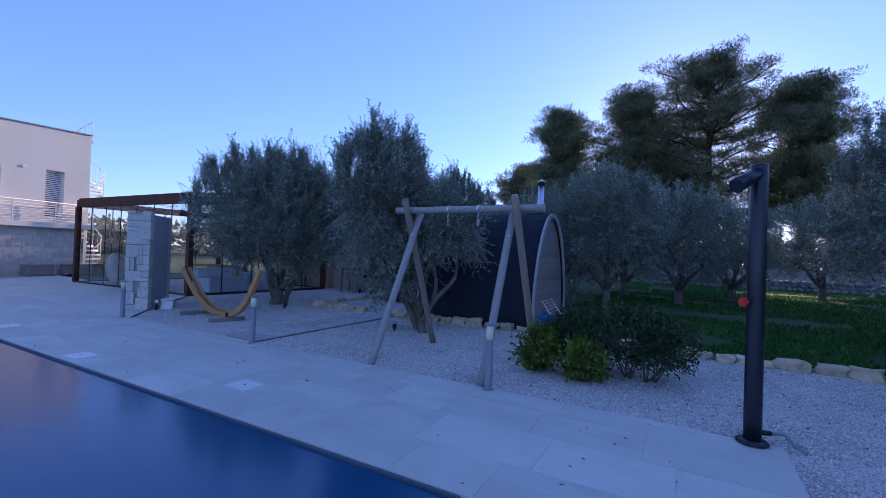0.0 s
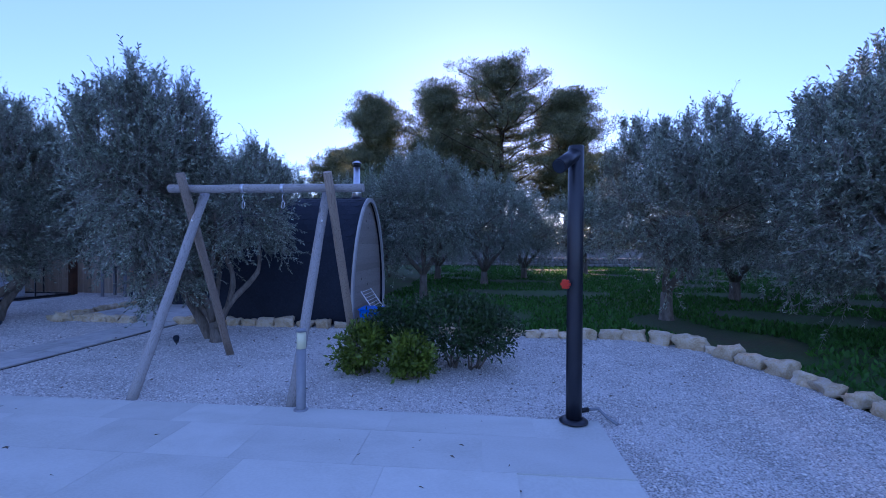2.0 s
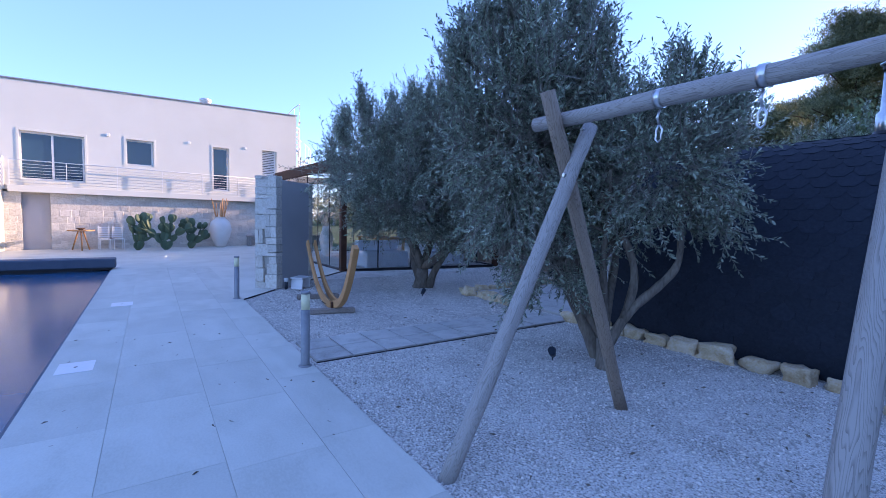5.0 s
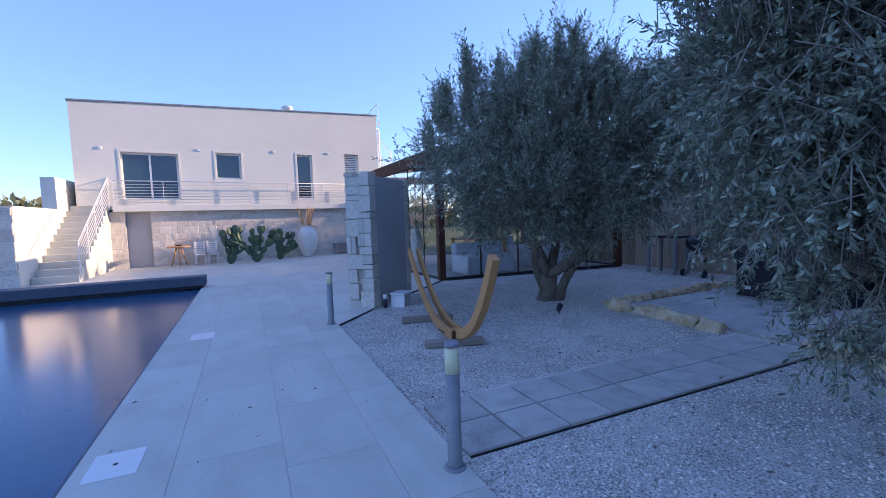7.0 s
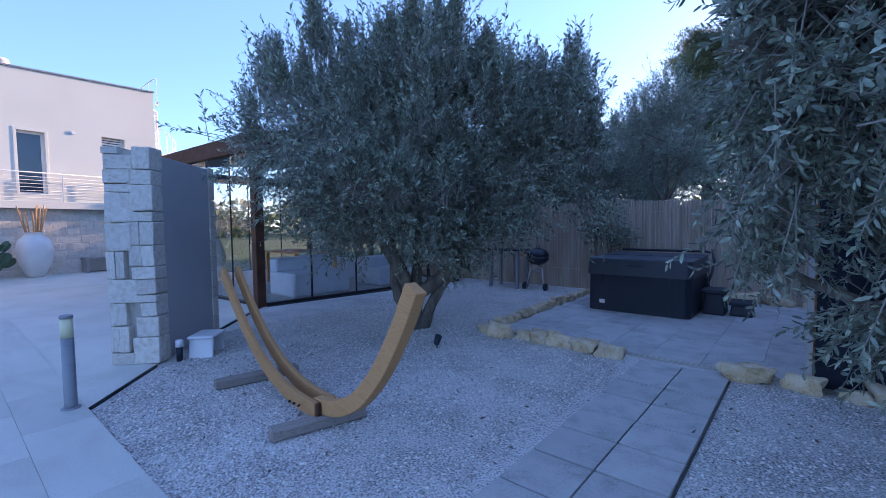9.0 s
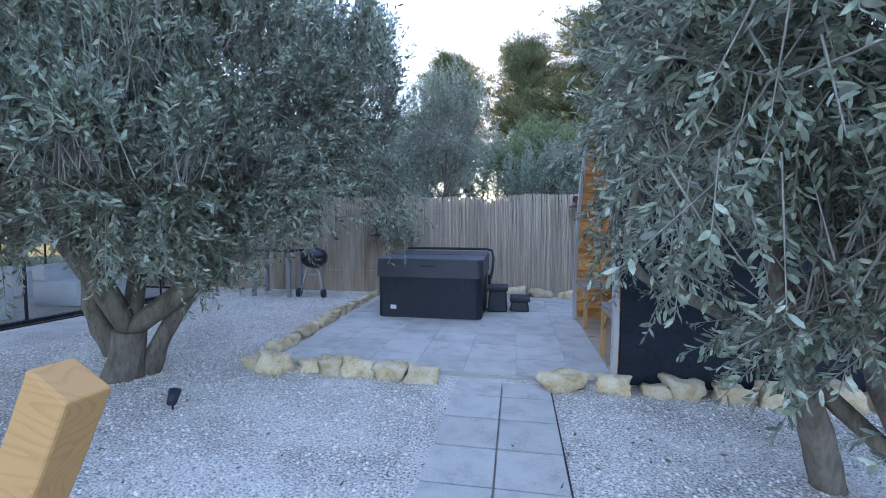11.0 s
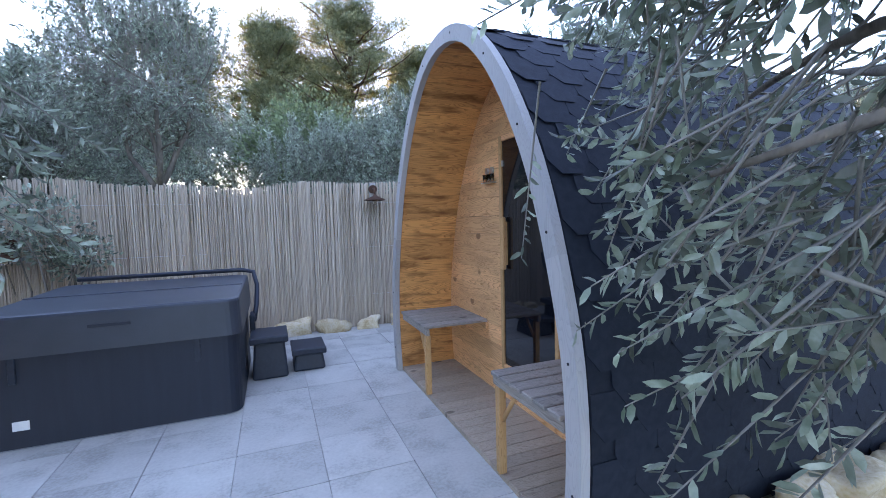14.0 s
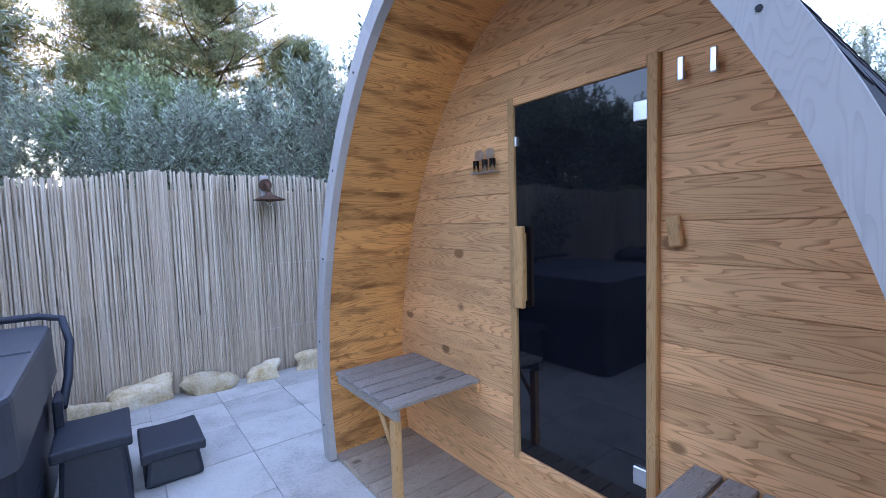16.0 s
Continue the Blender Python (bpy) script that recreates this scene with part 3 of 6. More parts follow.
walkway = thing("pavement_walkway", "pale limestone slab walkway beside the pool", "paving", kind="structure")
part("bed", slab_poly([(-14.45, 2.345), (0.69, 2.345), (0.69, 4.36), (-9.3, 4.36), (-10.05, 5.0), (-12.25, 7.15), (-14.45, 7.15)], -0.10, 0.004), PAVING, walkway)
part("bed", slab_poly([(PX1 + 0.025, PY0), (0.69, PY0), (0.69, 2.345), (PX1 + 0.025, 2.345)], -0.10, 0.004), PAVING, walkway)
part("bed", slab_poly([(-30, -9), (-14.86, -9), (-14.86, 2.0), (-14.45, 2.0), (-14.45, 7.15), (-30, 8.5)], -0.10, 0.004), PAVING, walkway)
drain = thing("edging_strip", "thin dark metal edging between paving and gravel", "edging", kind="structure")
for a, b in (((-9.28, 4.37), (-10.03, 5.02)), ((-11.05, 6.02), (-12.2, 7.2)), ((-12.15, 7.28), (-11.6, 11.8))):
    part("strip", tube([(*a, 0.0), (*b, 0.0)], 0.016, 6), DARKMETAL, drain)
tile = unit_block(0.006, "paving_tile")
rnd = random.Random(4)
for row, (y0, y1) in enumerate(((2.345, 2.86), (2.86, 3.45), (3.45, 3.98), (3.98, 4.36))):
    x = 0.69 - rnd.uniform(0.2, 0.8) * (row % 2)
    while x > -14.3:
        w = rnd.choice((0.62, 0.85, 0.95, 1.15))
        block_at("paving_tile", tile, PAVING, walkway, max(x - w, -14.44) + 0.001, x - 0.001, y0 + 0.001, y1 - 0.001, -0.04, 0.012 + rnd.uniform(0, 0.0006))
        x -= w

# skimmer lids in the walkway
for x, y in ((-3.95, 2.95), (-6.55, 2.55), (-9.6, 2.75)):
    lid = thing("skimmer_lid", "square white stone lid flush in the walkway", "lid", "skimmer lids", pose(x, y, 0.0125))
    part("lid", box(-0.16, 0.16, -0.13, 0.13, 0, 0.004, 0.002), WHITEPLASTIC, lid)
    part("finger_hole", tube([(0, 0, 0.003), (0, 0, 0.0055)], 0.014, 10), DARKMETAL, lid)

# ---- stepping path ----
path = thing("slab_path", "two rows of square grey concrete slabs across gravel", "path", kind="structure")
slab_me = unit_block(0.012, "path_slab")
for i in range(10):
    for k in range(2):
        y = 4.42 + i * 0.372
        x = -6.43 + k * 0.372
        block_at("path_slab", slab_me, SLAB, path, x + 0.006, x + 0.366, y + 0.008, min(y + 0.364, 8.06), -0.04, 0.018 + 0.002 * ((i * 7 + k * 3) % 3))
part("bed", box(-6.425, -5.69, 4.42, 8.0, -0.05, -0.002), MORTAR, path)
part("edging", box(-5.687, -5.678, 4.42, 7.95, -0.05, 0.004), DARKMETAL, path)

# ---- terrace ----
terrace = thing("terrace", "pale concrete slab terrace with open joints", "terrace", kind="structure")
part("bed", slab_poly([(-8.22, 8.22), (-2.3, 8.22), (-2.3, 10.8), (-4.2, 12.3), (-8.22, 12.3)], -0.08, 0.012), SANDJOINT, terrace)
rnd = random.Random(9)
for i in range(11):
    for k in range(13):
        x, y = -8.2 + i * 0.45, 8.24 + k * 0.45
        if y > 12.0 or (x > -4.6 and y > 9.6) or x > -2.9 or (x > -5.0 and y > 8.3):
            continue
        block_at("terrace_slab", slab_me, SLAB, terrace, x + 0.0015, x + 0.4485, y + 0.0015, y + 0.4485, -0.03, 0.022 + rnd.uniform(0, 0.004))


# ---- rocks ----
def rock_line(points, step, size, seed, label):
    rr = random.Random(seed)
    pts = [Vector((*p, 0)) for p in points]
    d, total = 0.0, sum((b - a).length for a, b in zip(pts, pts[1:]))
    while d < total:
        s = d
        for a, b in zip(pts, pts[1:]):
            L = (b - a).length
            if s <= L:
                p, w = a.lerp(b, s / L), (b - a)
                break
            s -= L
        k = rr.uniform(0.75, 1.25)
        bmr = rock_bm((size * k * rr.uniform(1.0, 1.35), size * k * rr.uniform(0.65, 0.9), size * k * rr.uniform(0.55, 0.85)), rr.randint(0, 9999), 0.34, 3)
        ob = part("rock", bmr, ROCK, None, "", pose(p.x, p.y + rr.uniform(-0.03, 0.03), size * k * 0.19, rr.uniform(-8, 8), rr.uniform(-8, 8), math.degrees(math.atan2(w.y, w.x)) + rr.uniform(-15, 15)), smooth=True)
        tagged(ob, label, "rock", "edging rocks")
        d += step * k * rr.uniform(0.95, 1.15)


rock_line([(-8.25, 8.1), (-6.55, 8.06)], 0.25, 0.21, 1, "rough ochre and white limestone edging rock")
rock_line([(-5.58, 8.08), (-2.5, 8.05)], 0.29, 0.225, 2, "pale limestone edging rock along the terrace")
rock_line([(-8.32, 8.4), (-8.4, 10.2), (-8.45, 12.2)], 0.23, 0.165, 3, "yellowish limestone edging rock beside gravel")
rock_line([(-2.3, 7.85), (0.44, 7.68), (2.05, 7.72), (2.85, 7.05), (3.12, 5.9), (3.2, 4.9), (3.18, 3.5), (3.2, 0.0)], 0.30, 0.24, 4, "rounded pale limestone rock bordering the lawn")
rock_line([(-7.0, 12.22), (-4.6, 12.22)], 0.34, 0.24, 5, "flat white limestone rock at the reed fence foot")


# ---- barrel sauna ----
SA_X0, SA_X1, SA_Y = -5.175, -2.56, 9.40
SA_Z = [0.0, 0.25, 0.5, 0.85, 1.3, 1.55, 1.75, 1.95, 2.1, 2.22, 2.31, 2.37, 2.395]
SA_W = [1.19, 1.23, 1.24, 1.21, 1.08, 0.98, 0.87, 0.735, 0.605, 0.475, 0.34, 0.19, 0.0]


def sauna_curve(inset=0.0, n=40, z0=0.02):
    """Points (y, z) of the pod's cross-section from one foot over the ridge to the other, evenly spaced."""
    half = [(w, max(z, z0)) for w, z in zip(SA_W, SA_Z)]
    pts = [Vector((-w, z)) for w, z in half] + [Vector((w, z)) for w, z in half[-2::-1]]
    d = [0.0]
    for a, b in zip(pts, pts[1:]):
        d.append(d[-1] + (b - a).length)
    s = np.linspace(0, d[-1], n + 1)
    ys, zs = np.interp(s, d, [p.x for p in pts]), np.interp(s, d, [p.y for p in pts])
    for _ in range(2):
        ys[1:-1] = (ys[:-2] + 2 * ys[1:-1] + ys[2:]) / 4
        zs[1:-1] = (zs[:-2] + 2 * zs[1:-1] + zs[2:]) / 4
    p = np.stack([ys, zs], 1)
    t = unit(np.gradient(p, axis=0))
    nrm = np.stack([t[:, 1], -t[:, 0]], 1)
    return p + inset * nrm, -nrm, d[-1]


def strip_between(pa, pb, x0, x1, i0, i1, bm=None):
    """A curved solid between two section curves, from x0 to x1, over the points i0 to i1."""
    bm = bm or bmesh.new()
    g = [[bm.verts.new((x, SA_Y + c[i][0], c[i][1])) for i in range(i0, i1 + 1)] for x in (x0, x1) for c in (pa, pb)]
    ao, ai, bo, bi = g
    for k in range(i1 - i0):
        bm.faces.new((ao[k], bo[k], bo[k + 1], ao[k + 1]))
        bm.faces.new((ai[k + 1], bi[k + 1], bi[k], ai[k]))
        bm.faces.new((ao[k + 1], ai[k + 1], ai[k], ao[k]))
        bm.faces.new((bo[k], bi[k], bi[k + 1], bo[k + 1]))
    for e in (0, -1):
        bm.faces.new((ao[e], ai[e], bi[e], bo[e]))
    bmesh.ops.recalc_face_normals(bm, faces=bm.faces[:])
    return bm


sauna = thing("barrel_sauna", "pod-shaped garden sauna with dark shingles and honey wood porch", "sauna")
outer, nout, arc = sauna_curve(0.0, 60)
skin, _, _ = sauna_curve(0.022, 60)
inner, _, _ = sauna_curve(0.062, 60)
trim_in, _, _ = sauna_curve(0.072, 60)
trim_out, _, _ = sauna_curve(-0.012, 60)
part("shell", strip_between(outer, skin, SA_X0 + 0.03, SA_X1 - 0.03, 0, 60), SHINGLE, sauna, "black bitumen roofing felt")
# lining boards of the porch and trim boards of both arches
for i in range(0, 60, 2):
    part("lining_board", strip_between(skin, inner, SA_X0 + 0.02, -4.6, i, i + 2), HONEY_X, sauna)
for i in range(0, 60, 12):
    part("arch_trim", strip_between(trim_out, trim_in, SA_X0 - 0.025, SA_X0 + 0.015, i, i + 12), TRIM, sauna, "silver-grey weathered arch board")
    part("arch_trim", strip_between(trim_out, trim_in, SA_X1 - 0.015, SA_X1 + 0.025, i, i + 12), TRIM, sauna, "silver-grey weathered arch board")
for i in range(3, 60, 5):
    c = (Vector(trim_out[i]) + Vector(trim_in[i])) / 2
    part("screw", tube([(SA_X0 - 0.028, SA_Y + c.x, c.y), (SA_X0 - 0.024, SA_Y + c.x, c.y)], 0.006, 8), DARKMETAL, sauna)


def half_width(z, inset=0.055):
    return max(0.02, float(np.interp(z, SA_Z, SA_W)) - inset)


def wall_boards(x, thick, board, material, name, label="", cut=None):
    levels = [0.05, 0.16, 0.27] + [0.27 + 1.595 * k / 12 for k in range(1, 13)] + [1.99, 2.11, 2.23, 2.33]
    for z, z1 in zip(levels, levels[1:]):
        spans = [(-1, 1)]
        if cut and z < cut[3] - 0.01 and z1 > cut[2] + 0.01:
            spans = [(-1, cut[0]), (cut[1], 1)]
        for a, b in spans:
            w0, w1 = half_width(z), half_width(z1)
            ya0, ya1 = (-w0, -w1) if a == -1 else (a, a)
            yb0, yb1 = (w0, w1) if b == 1 else (b, b)
            bmw = bmesh.new()
            vs = [bmw.verts.new((xx, SA_Y + yy, zz)) for xx in (x, x + thick) for yy, zz in ((ya0, z + 0.0007), (yb0, z + 0.0007), (yb1, z1 - 0.0007), (ya1, z1 - 0.0007))]
            for q in ((3, 2, 1, 0), (4, 5, 6, 7), (0, 1, 5, 4), (1, 2, 6, 5), (2, 3, 7, 6), (3, 0, 4, 7)):
                bmw.faces.new([vs[k] for k in q])
            bmesh.ops.bevel(bmw, geom=bmw.edges[:], offset=0.002, segments=1, profile=0.5, affect="EDGES")
            bmesh.ops.recalc_face_normals(bmw, faces=bmw.faces[:])
            part(name, bmw, material, sauna, label)


DY0, DY1, DZ0, DZ1 = 8.955 - SA_Y, 9.605 - SA_Y, 0.27, 1.865
wall_boards(-4.675, 0.04, 0.135, HONEY_Y, "wall_board", "", (DY0, DY1, DZ0, DZ1))
wall_boards(SA_X1 - 0.10, 0.04, 0.135, GREY_Y, "rear_board", "grey weathered board")
# added black sheet: its colour stands in for the unlit room behind the door
part("room_back", box(-4.62, -4.60, SA_Y - 0.5, SA_Y + 0.5, 0.2, 1.9), ROOMDARK, sauna)
frame_part = part("door_frame", box(-4.70, -4.62, SA_Y + DY0, SA_Y + DY0 + 0.035, DZ0, DZ1, 0.003), HONEY_Z, sauna)
part("jamb", box(-4.70, -4.62, SA_Y + DY1 - 0.035, SA_Y + DY1, DZ0, DZ1, 0.003), HONEY_Z, frame_part)
part("head", box(-4.70, -4.62, SA_Y + DY0 + 0.035, SA_Y + DY1 - 0.035, DZ1 - 0.035, DZ1, 0.003), HONEY_Y, frame_part)
part("threshold", box(-4.70, -4.62, SA_Y + DY0 + 0.035, SA_Y + DY1 - 0.035, DZ0, DZ0 + 0.035, 0.003), HONEY_Y, frame_part)
door = part("glass_door", box(-4.690, -4.682, SA_Y + DY0 + 0.038, SA_Y + DY1 - 0.038, DZ0 + 0.038, DZ1 - 0.038, 0.001), DARKGLASS, sauna, "smoked black glass door, closed")
part("door_handle", box(-4.73, -4.705, 9.505, 9.555, 0.97, 1.32, 0.005), HONEY_Z, door, "upright wooden handle")
part("standoff", box(-4.706, -4.690, 9.515, 9.545, 1.0, 1.29), HONEY_Z, door)
for z in (0.42, 1.66):
    part("hinge", box(-4.702, -4.689, 8.985, 9.035, z, z + 0.065, 0.003), STEEL, door)
part("latch", box(-4.700, -4.689, 9.556, 9.567, 1.66, 1.70, 0.002), STEEL, door)
for y in (8.885, 8.795):
    hook = part("towel_hook", box(-4.705, -4.695, y - 0.010, y + 0.010, 1.755, 1.825, 0.003), STEEL, sauna, "brushed steel hook")
    part("arm", box(-4.697, -4.676, y - 0.008, y + 0.008, 1.762, 1.785, 0.002), STEEL, hook)
bmv = box(-0.010, 0.010, -0.022, 0.022, -0.05, 0.05, 0.006)
part("vent_slide", bmv, HONEY_Z, sauna, "small wooden vent cover", pose(-4.687, 8.905, 1.30, -8, 0, 0))
for y in (9.735, 9.805):
    part("gauge", tube([(-4.69, y, 1.655), (-4.674, y, 1.655)], 0.024, 18), STEEL, sauna, "round steel gauge")
gl = part("glass_shelf", box(-4.72, -4.676, 9.68, 9.83, 1.565, 1.572), STEEL, sauna)
for y in (9.70, 9.75, 9.81):
    part("tumbler", lathe([(0.012, 0), (0.016, 0.055), (0.014, 0.056), (0.011, 0.004)], 12), CLEAR, gl, "", pose(-4.70, y, 1.572))
# porch deck
yy = SA_Y - 1.14
while yy < SA_Y + 1.13:
    part("deck_board", box(SA_X0 + 0.02, -4.67, yy + 0.002, yy + 0.093, 0.02, 0.055, 0.003), DECK, sauna)
    yy += 0.095


def porch_bench(y0, y1, z, label):
    b = part("bench", box(-5.17, -5.145, y0, y1, z - 0.05, z - 0.002, 0.004), GREY_Y, sauna, label)
    part("back_rail", box(-4.70, -4.677, y0, y1, z - 0.05, z - 0.002, 0.003), HONEY_Y, b)
    n = 6
    w = (y1 - y0) / n
    for k in range(n):
        part("slat", box(-5.185, -4.68, y0 + k * w + 0.006, y0 + (k + 1) * w - 0.006, z, z + 0.022, 0.004), GREY_X, b)
    return b


b1 = porch_bench(9.84, 10.44, 0.54, "slatted weathered wooden corner bench")
part("leg", box(-5.17, -5.13, 9.86, 9.90, 0.055, 0.488, 0.004), HONEY_Z, b1)
part("brace", tube([(-5.15, 9.90, 0.33), (-5.15, 10.02, 0.488)], 0.012, 6), HONEY_Z, b1)
b2 = porch_bench(8.29, 8.85, 0.545, "slatted weathered wooden corner bench")
part("leg", box(-5.17, -5.13, 8.79, 8.83, 0.055, 0.493, 0.004), HONEY_Z, b2)
part("brace", tube([(-5.15, 8.79, 0.33), (-5.15, 8.67, 0.493)], 0.012, 6), HONEY_Z, b2)
# chimney
ch = part("chimney", lathe([(0.105, 2.30), (0.10, 2.62), (0.07, 2.66), (0.065, 3.06)], 20), STEEL, sauna, "shiny steel flue pipe", pose(-2.88, 9.52, 0))
part("cap", lathe([(0.03, 3.130), (0.10, 3.130), (0.10, 3.145), (0.02, 3.190)], 20), STEEL, ch)
part("cowl", lathe([(0.075, 3.060), (0.075, 3.130), (0.06, 3.130), (0.06, 3.060)], 20), DARKMETAL, ch)
part("flashing", lathe([(0.17, 2.335), (0.13, 2.40), (0.108, 2.44), (0.10, 2.44)], 20), DARKMETAL, ch)

# shingles: hexagonal tabs in staggered courses, singly on the side towards the garden
def hex_tab():
    bmh = bmesh.new()
    ring_ = [(-0.1, 0.09), (-0.1, -0.02), (-0.05, -0.085), (0.05, -0.085), (0.1, -0.02), (0.1, 0.09)]
    lo = [bmh.verts.new((a, b, 0.0)) for a, b in ring_]
    hi = [bmh.verts.new((a, b, 0.0035)) for a, b in ring_]
    bmh.faces.new(hi)
    bmh.faces.new(lo[::-1])
    for i in range(6):
        j = (i + 1) % 6
        bmh.faces.new((lo[i], lo[j], hi[j], hi[i]))
    bmh.normal_update()
    return bmh


tab_bm = hex_tab()
tab_me = bpy.data.meshes.new("shingle")
tab_bm.to_mesh(tab_me)
far_bm = bmesh.new()
course = 0.125
rows_n = int(arc / 2 / course)
sarr = np.linspace(0, arc, 61)
for side_ in (0, 1):
    for r_ in range(rows_n + 1):
        s = 0.08 + r_ * course
        if s > arc / 2 + 0.03:
            break
        u = s if side_ == 0 else arc - s
        y, z = np.interp(u, sarr, outer[:, 0]), np.interp(u, sarr, outer[:, 1])
        u2 = u + (0.02 if side_ == 0 else -0.02)
        up = Vector((0, np.interp(u2, sarr, outer[:, 0]) - y, np.interp(u2, sarr, outer[:, 1]) - z)).normalized()
        along = Vector((1, 0, 0)) if side_ == 0 else Vector((-1, 0, 0))
        nrm = along.cross(up)
        x = SA_X0 + 0.13 + 0.101 * (r_ % 2)
        while x < SA_X1 - 0.11:
            m = Matrix((along, up, nrm)).transposed().to_4x4()
            m.translation = Vector((x, SA_Y + y, z)) + nrm * 0.004
            m = m @ pose(0, 0, 0, -0.9, 0, 0)
            if side_ == 0:
                piece("shingle", tab_me, SHINGLE, sauna, m)
            else:
                t_ = tab_bm.copy()
                t_.transform(m)
                merge(far_bm, t_)
            x += 0.202
tagged(part("shingles", far_bm, SHINGLE, sauna), kind="stuff")
tab_bm.free()

# ---- hot tub and its steps ----
tub = thing("hot_tub", "square dark hot tub under a charcoal vinyl cover", "hot tub", m=pose(-7.10, 10.86, 0.022))
bm = box(-0.70, 0.70, -0.66, 0.66, 0.012, 0.57, 0)
bmesh.ops.bevel(bm, geom=[e for e in bm.edges if abs(e.verts[0].co.z - e.verts[1].co.z) > 0.1], offset=0.10, segments=5, profile=0.5, affect="EDGES")
part("cabinet", bm, CABINET, tub)
bm = box(-0.69, 0.69, -0.65, 0.65, 0.0, 0.012)
bmesh.ops.bevel(bm, geom=[e for e in bm.edges if abs(e.verts[0].co.z - e.verts[1].co.z) > 0.005], offset=0.10, segments=4, profile=0.5, affect="EDGES")
part("base_trim", bm, GREYMETAL, tub, "pale base rim")
bm = box(-0.725, 0.725, -0.685, 0.685, 0.555, 0.80)
for v in bm.verts:
    if v.co.z > 0.7:
        v.co.x *= 0.985
        v.co.y = v.co.y * 0.985
        if v.co.y > 0:
            v.co.z += 0.02
bmesh.ops.bevel(bm, geom=[e for e in bm.edges if abs(e.verts[0].co.z - e.verts[1].co.z) > 0.1], offset=0.09, segments=5, profile=0.5, affect="EDGES")
bmesh.ops.bevel(bm, geom=[e for e in bm.edges if min(v.co.z for v in e.verts) > 0.7 and len(e.link_faces) == 2 and e.calc_face_angle(0) > 0.8], offset=0.02, segments=2, profile=0.5, affect="EDGES")
cov = part("cover", bm, VINYL, tub, "charcoal vinyl cover with skirt")
part("fold_seam", box(-0.70, 0.70, -0.012, 0.012, 0.806, 0.817, 0.003), VINYL, cov)
for x in (-0.50, 0.45):
    part("strap", box(x - 0.018, x + 0.018, -0.672, -0.664, 0.40, 0.56, 0.002), BLACKPLASTIC, cov)
part("cover_handle", box(-0.12, 0.10, -0.694, -0.686, 0.695, 0.715, 0.002), BLACKPLASTIC, cov)
part("label_plate", box(-0.52, -0.44, -0.668, -0.660, 0.12, 0.175, 0.002), WHITEPLASTIC, tub, "small white plate")
part("cover_lifter", tube([(-0.62, 0.70, 0.86), (0.66, 0.70, 0.86), (0.76, 0.66, 0.84), (0.79, 0.58, 0.72), (0.78, 0.45, 0.55), (0.76, 0.30, 0.44)], 0.02, 10), BLACKPLASTIC, tub, "black bent cover lifter bar")
part("lifter_bracket", box(0.725, 0.765, 0.24, 0.42, 0.32, 0.50, 0.01), BLACKPLASTIC, tub)
part("vent", box(0.696, 0.703, -0.2, 0.0, 0.1, 0.25, 0.002), BLACKPLASTIC, tub)


def tub_step(x, y, w, d, h, name, label):
    ob = thing(name, label, "step", "tub steps", pose(x, y, 0.024))
    top = bmesh.new()
    bmesh.ops.create_grid(top, x_segments=6, y_segments=4, size=0.5)
    for v in top.verts:
        pinch = 1 - 0.10 * (1 - (2 * v.co.x) ** 2)
        v.co = Vector((v.co.x * w, v.co.y * d * (pinch if abs(v.co.y) > 0.4 else 1), h))
    ext = bmesh.ops.extrude_face_region(top, geom=top.faces[:])
    for v in [g_ for g_ in ext["geom"] if isinstance(g_, bmesh.types.BMVert)]:
        v.co.z -= 0.055
    bmesh.ops.recalc_face_normals(top, faces=top.faces[:])
    bmesh.ops.bevel(top, geom=[e for e in top.edges if len(e.link_faces) == 2 and e.calc_face_angle(0) > 0.8], offset=0.012, segments=2, profile=0.5, affect="EDGES")
    part("tread", top, BLACKPLASTIC, ob)
    base = box(-w * 0.40, w * 0.40, -d * 0.38, d * 0.38, 0.0, h - 0.05, 0)
    for v in base.verts:
        if v.co.z < 0.01:
            v.co.x *= 1.18
            v.co.y *= 1.12
    bmesh.ops.bevel(base, geom=base.edges[:], offset=0.02, segments=2, profile=0.5, affect="EDGES")
    part("pedestal", base, BLACKPLASTIC, ob)
    return ob


tub_step(-6.22, 10.98, 0.30, 0.42, 0.36, "tub_step", "tall black plastic step beside the hot tub")
tub_step(-5.90, 11.05, 0.29, 0.40, 0.20, "tub_step", "low black plastic step beside the hot tub")

# ---- reed fence ----
fence = thing("reed_fence", "reed screen fence of dry upright canes", "fence", kind="structure")
rnd = random.Random(12)


def reed_mesh(h, seed):
    rr = random.Random(seed)
    z, pts, rs = 0.0, [], []
    r = 0.0085
    while z < h:
        for dz, f in ((0.0, 1.22), (0.006, 1.0)):
            pts.append((rr.uniform(-0.002, 0.002), rr.uniform(-0.002, 0.002), z + dz))
            rs.append(r * f)
        z += rr.uniform(0.16, 0.27)
    pts.append((0, 0, h))
    rs.append(r * 0.95)
    b = tube(pts, rs, 5)
    me = bpy.data.meshes.new("reed")
    b.to_mesh(me)
    b.free()
    me.materials.append(REED)
    return me


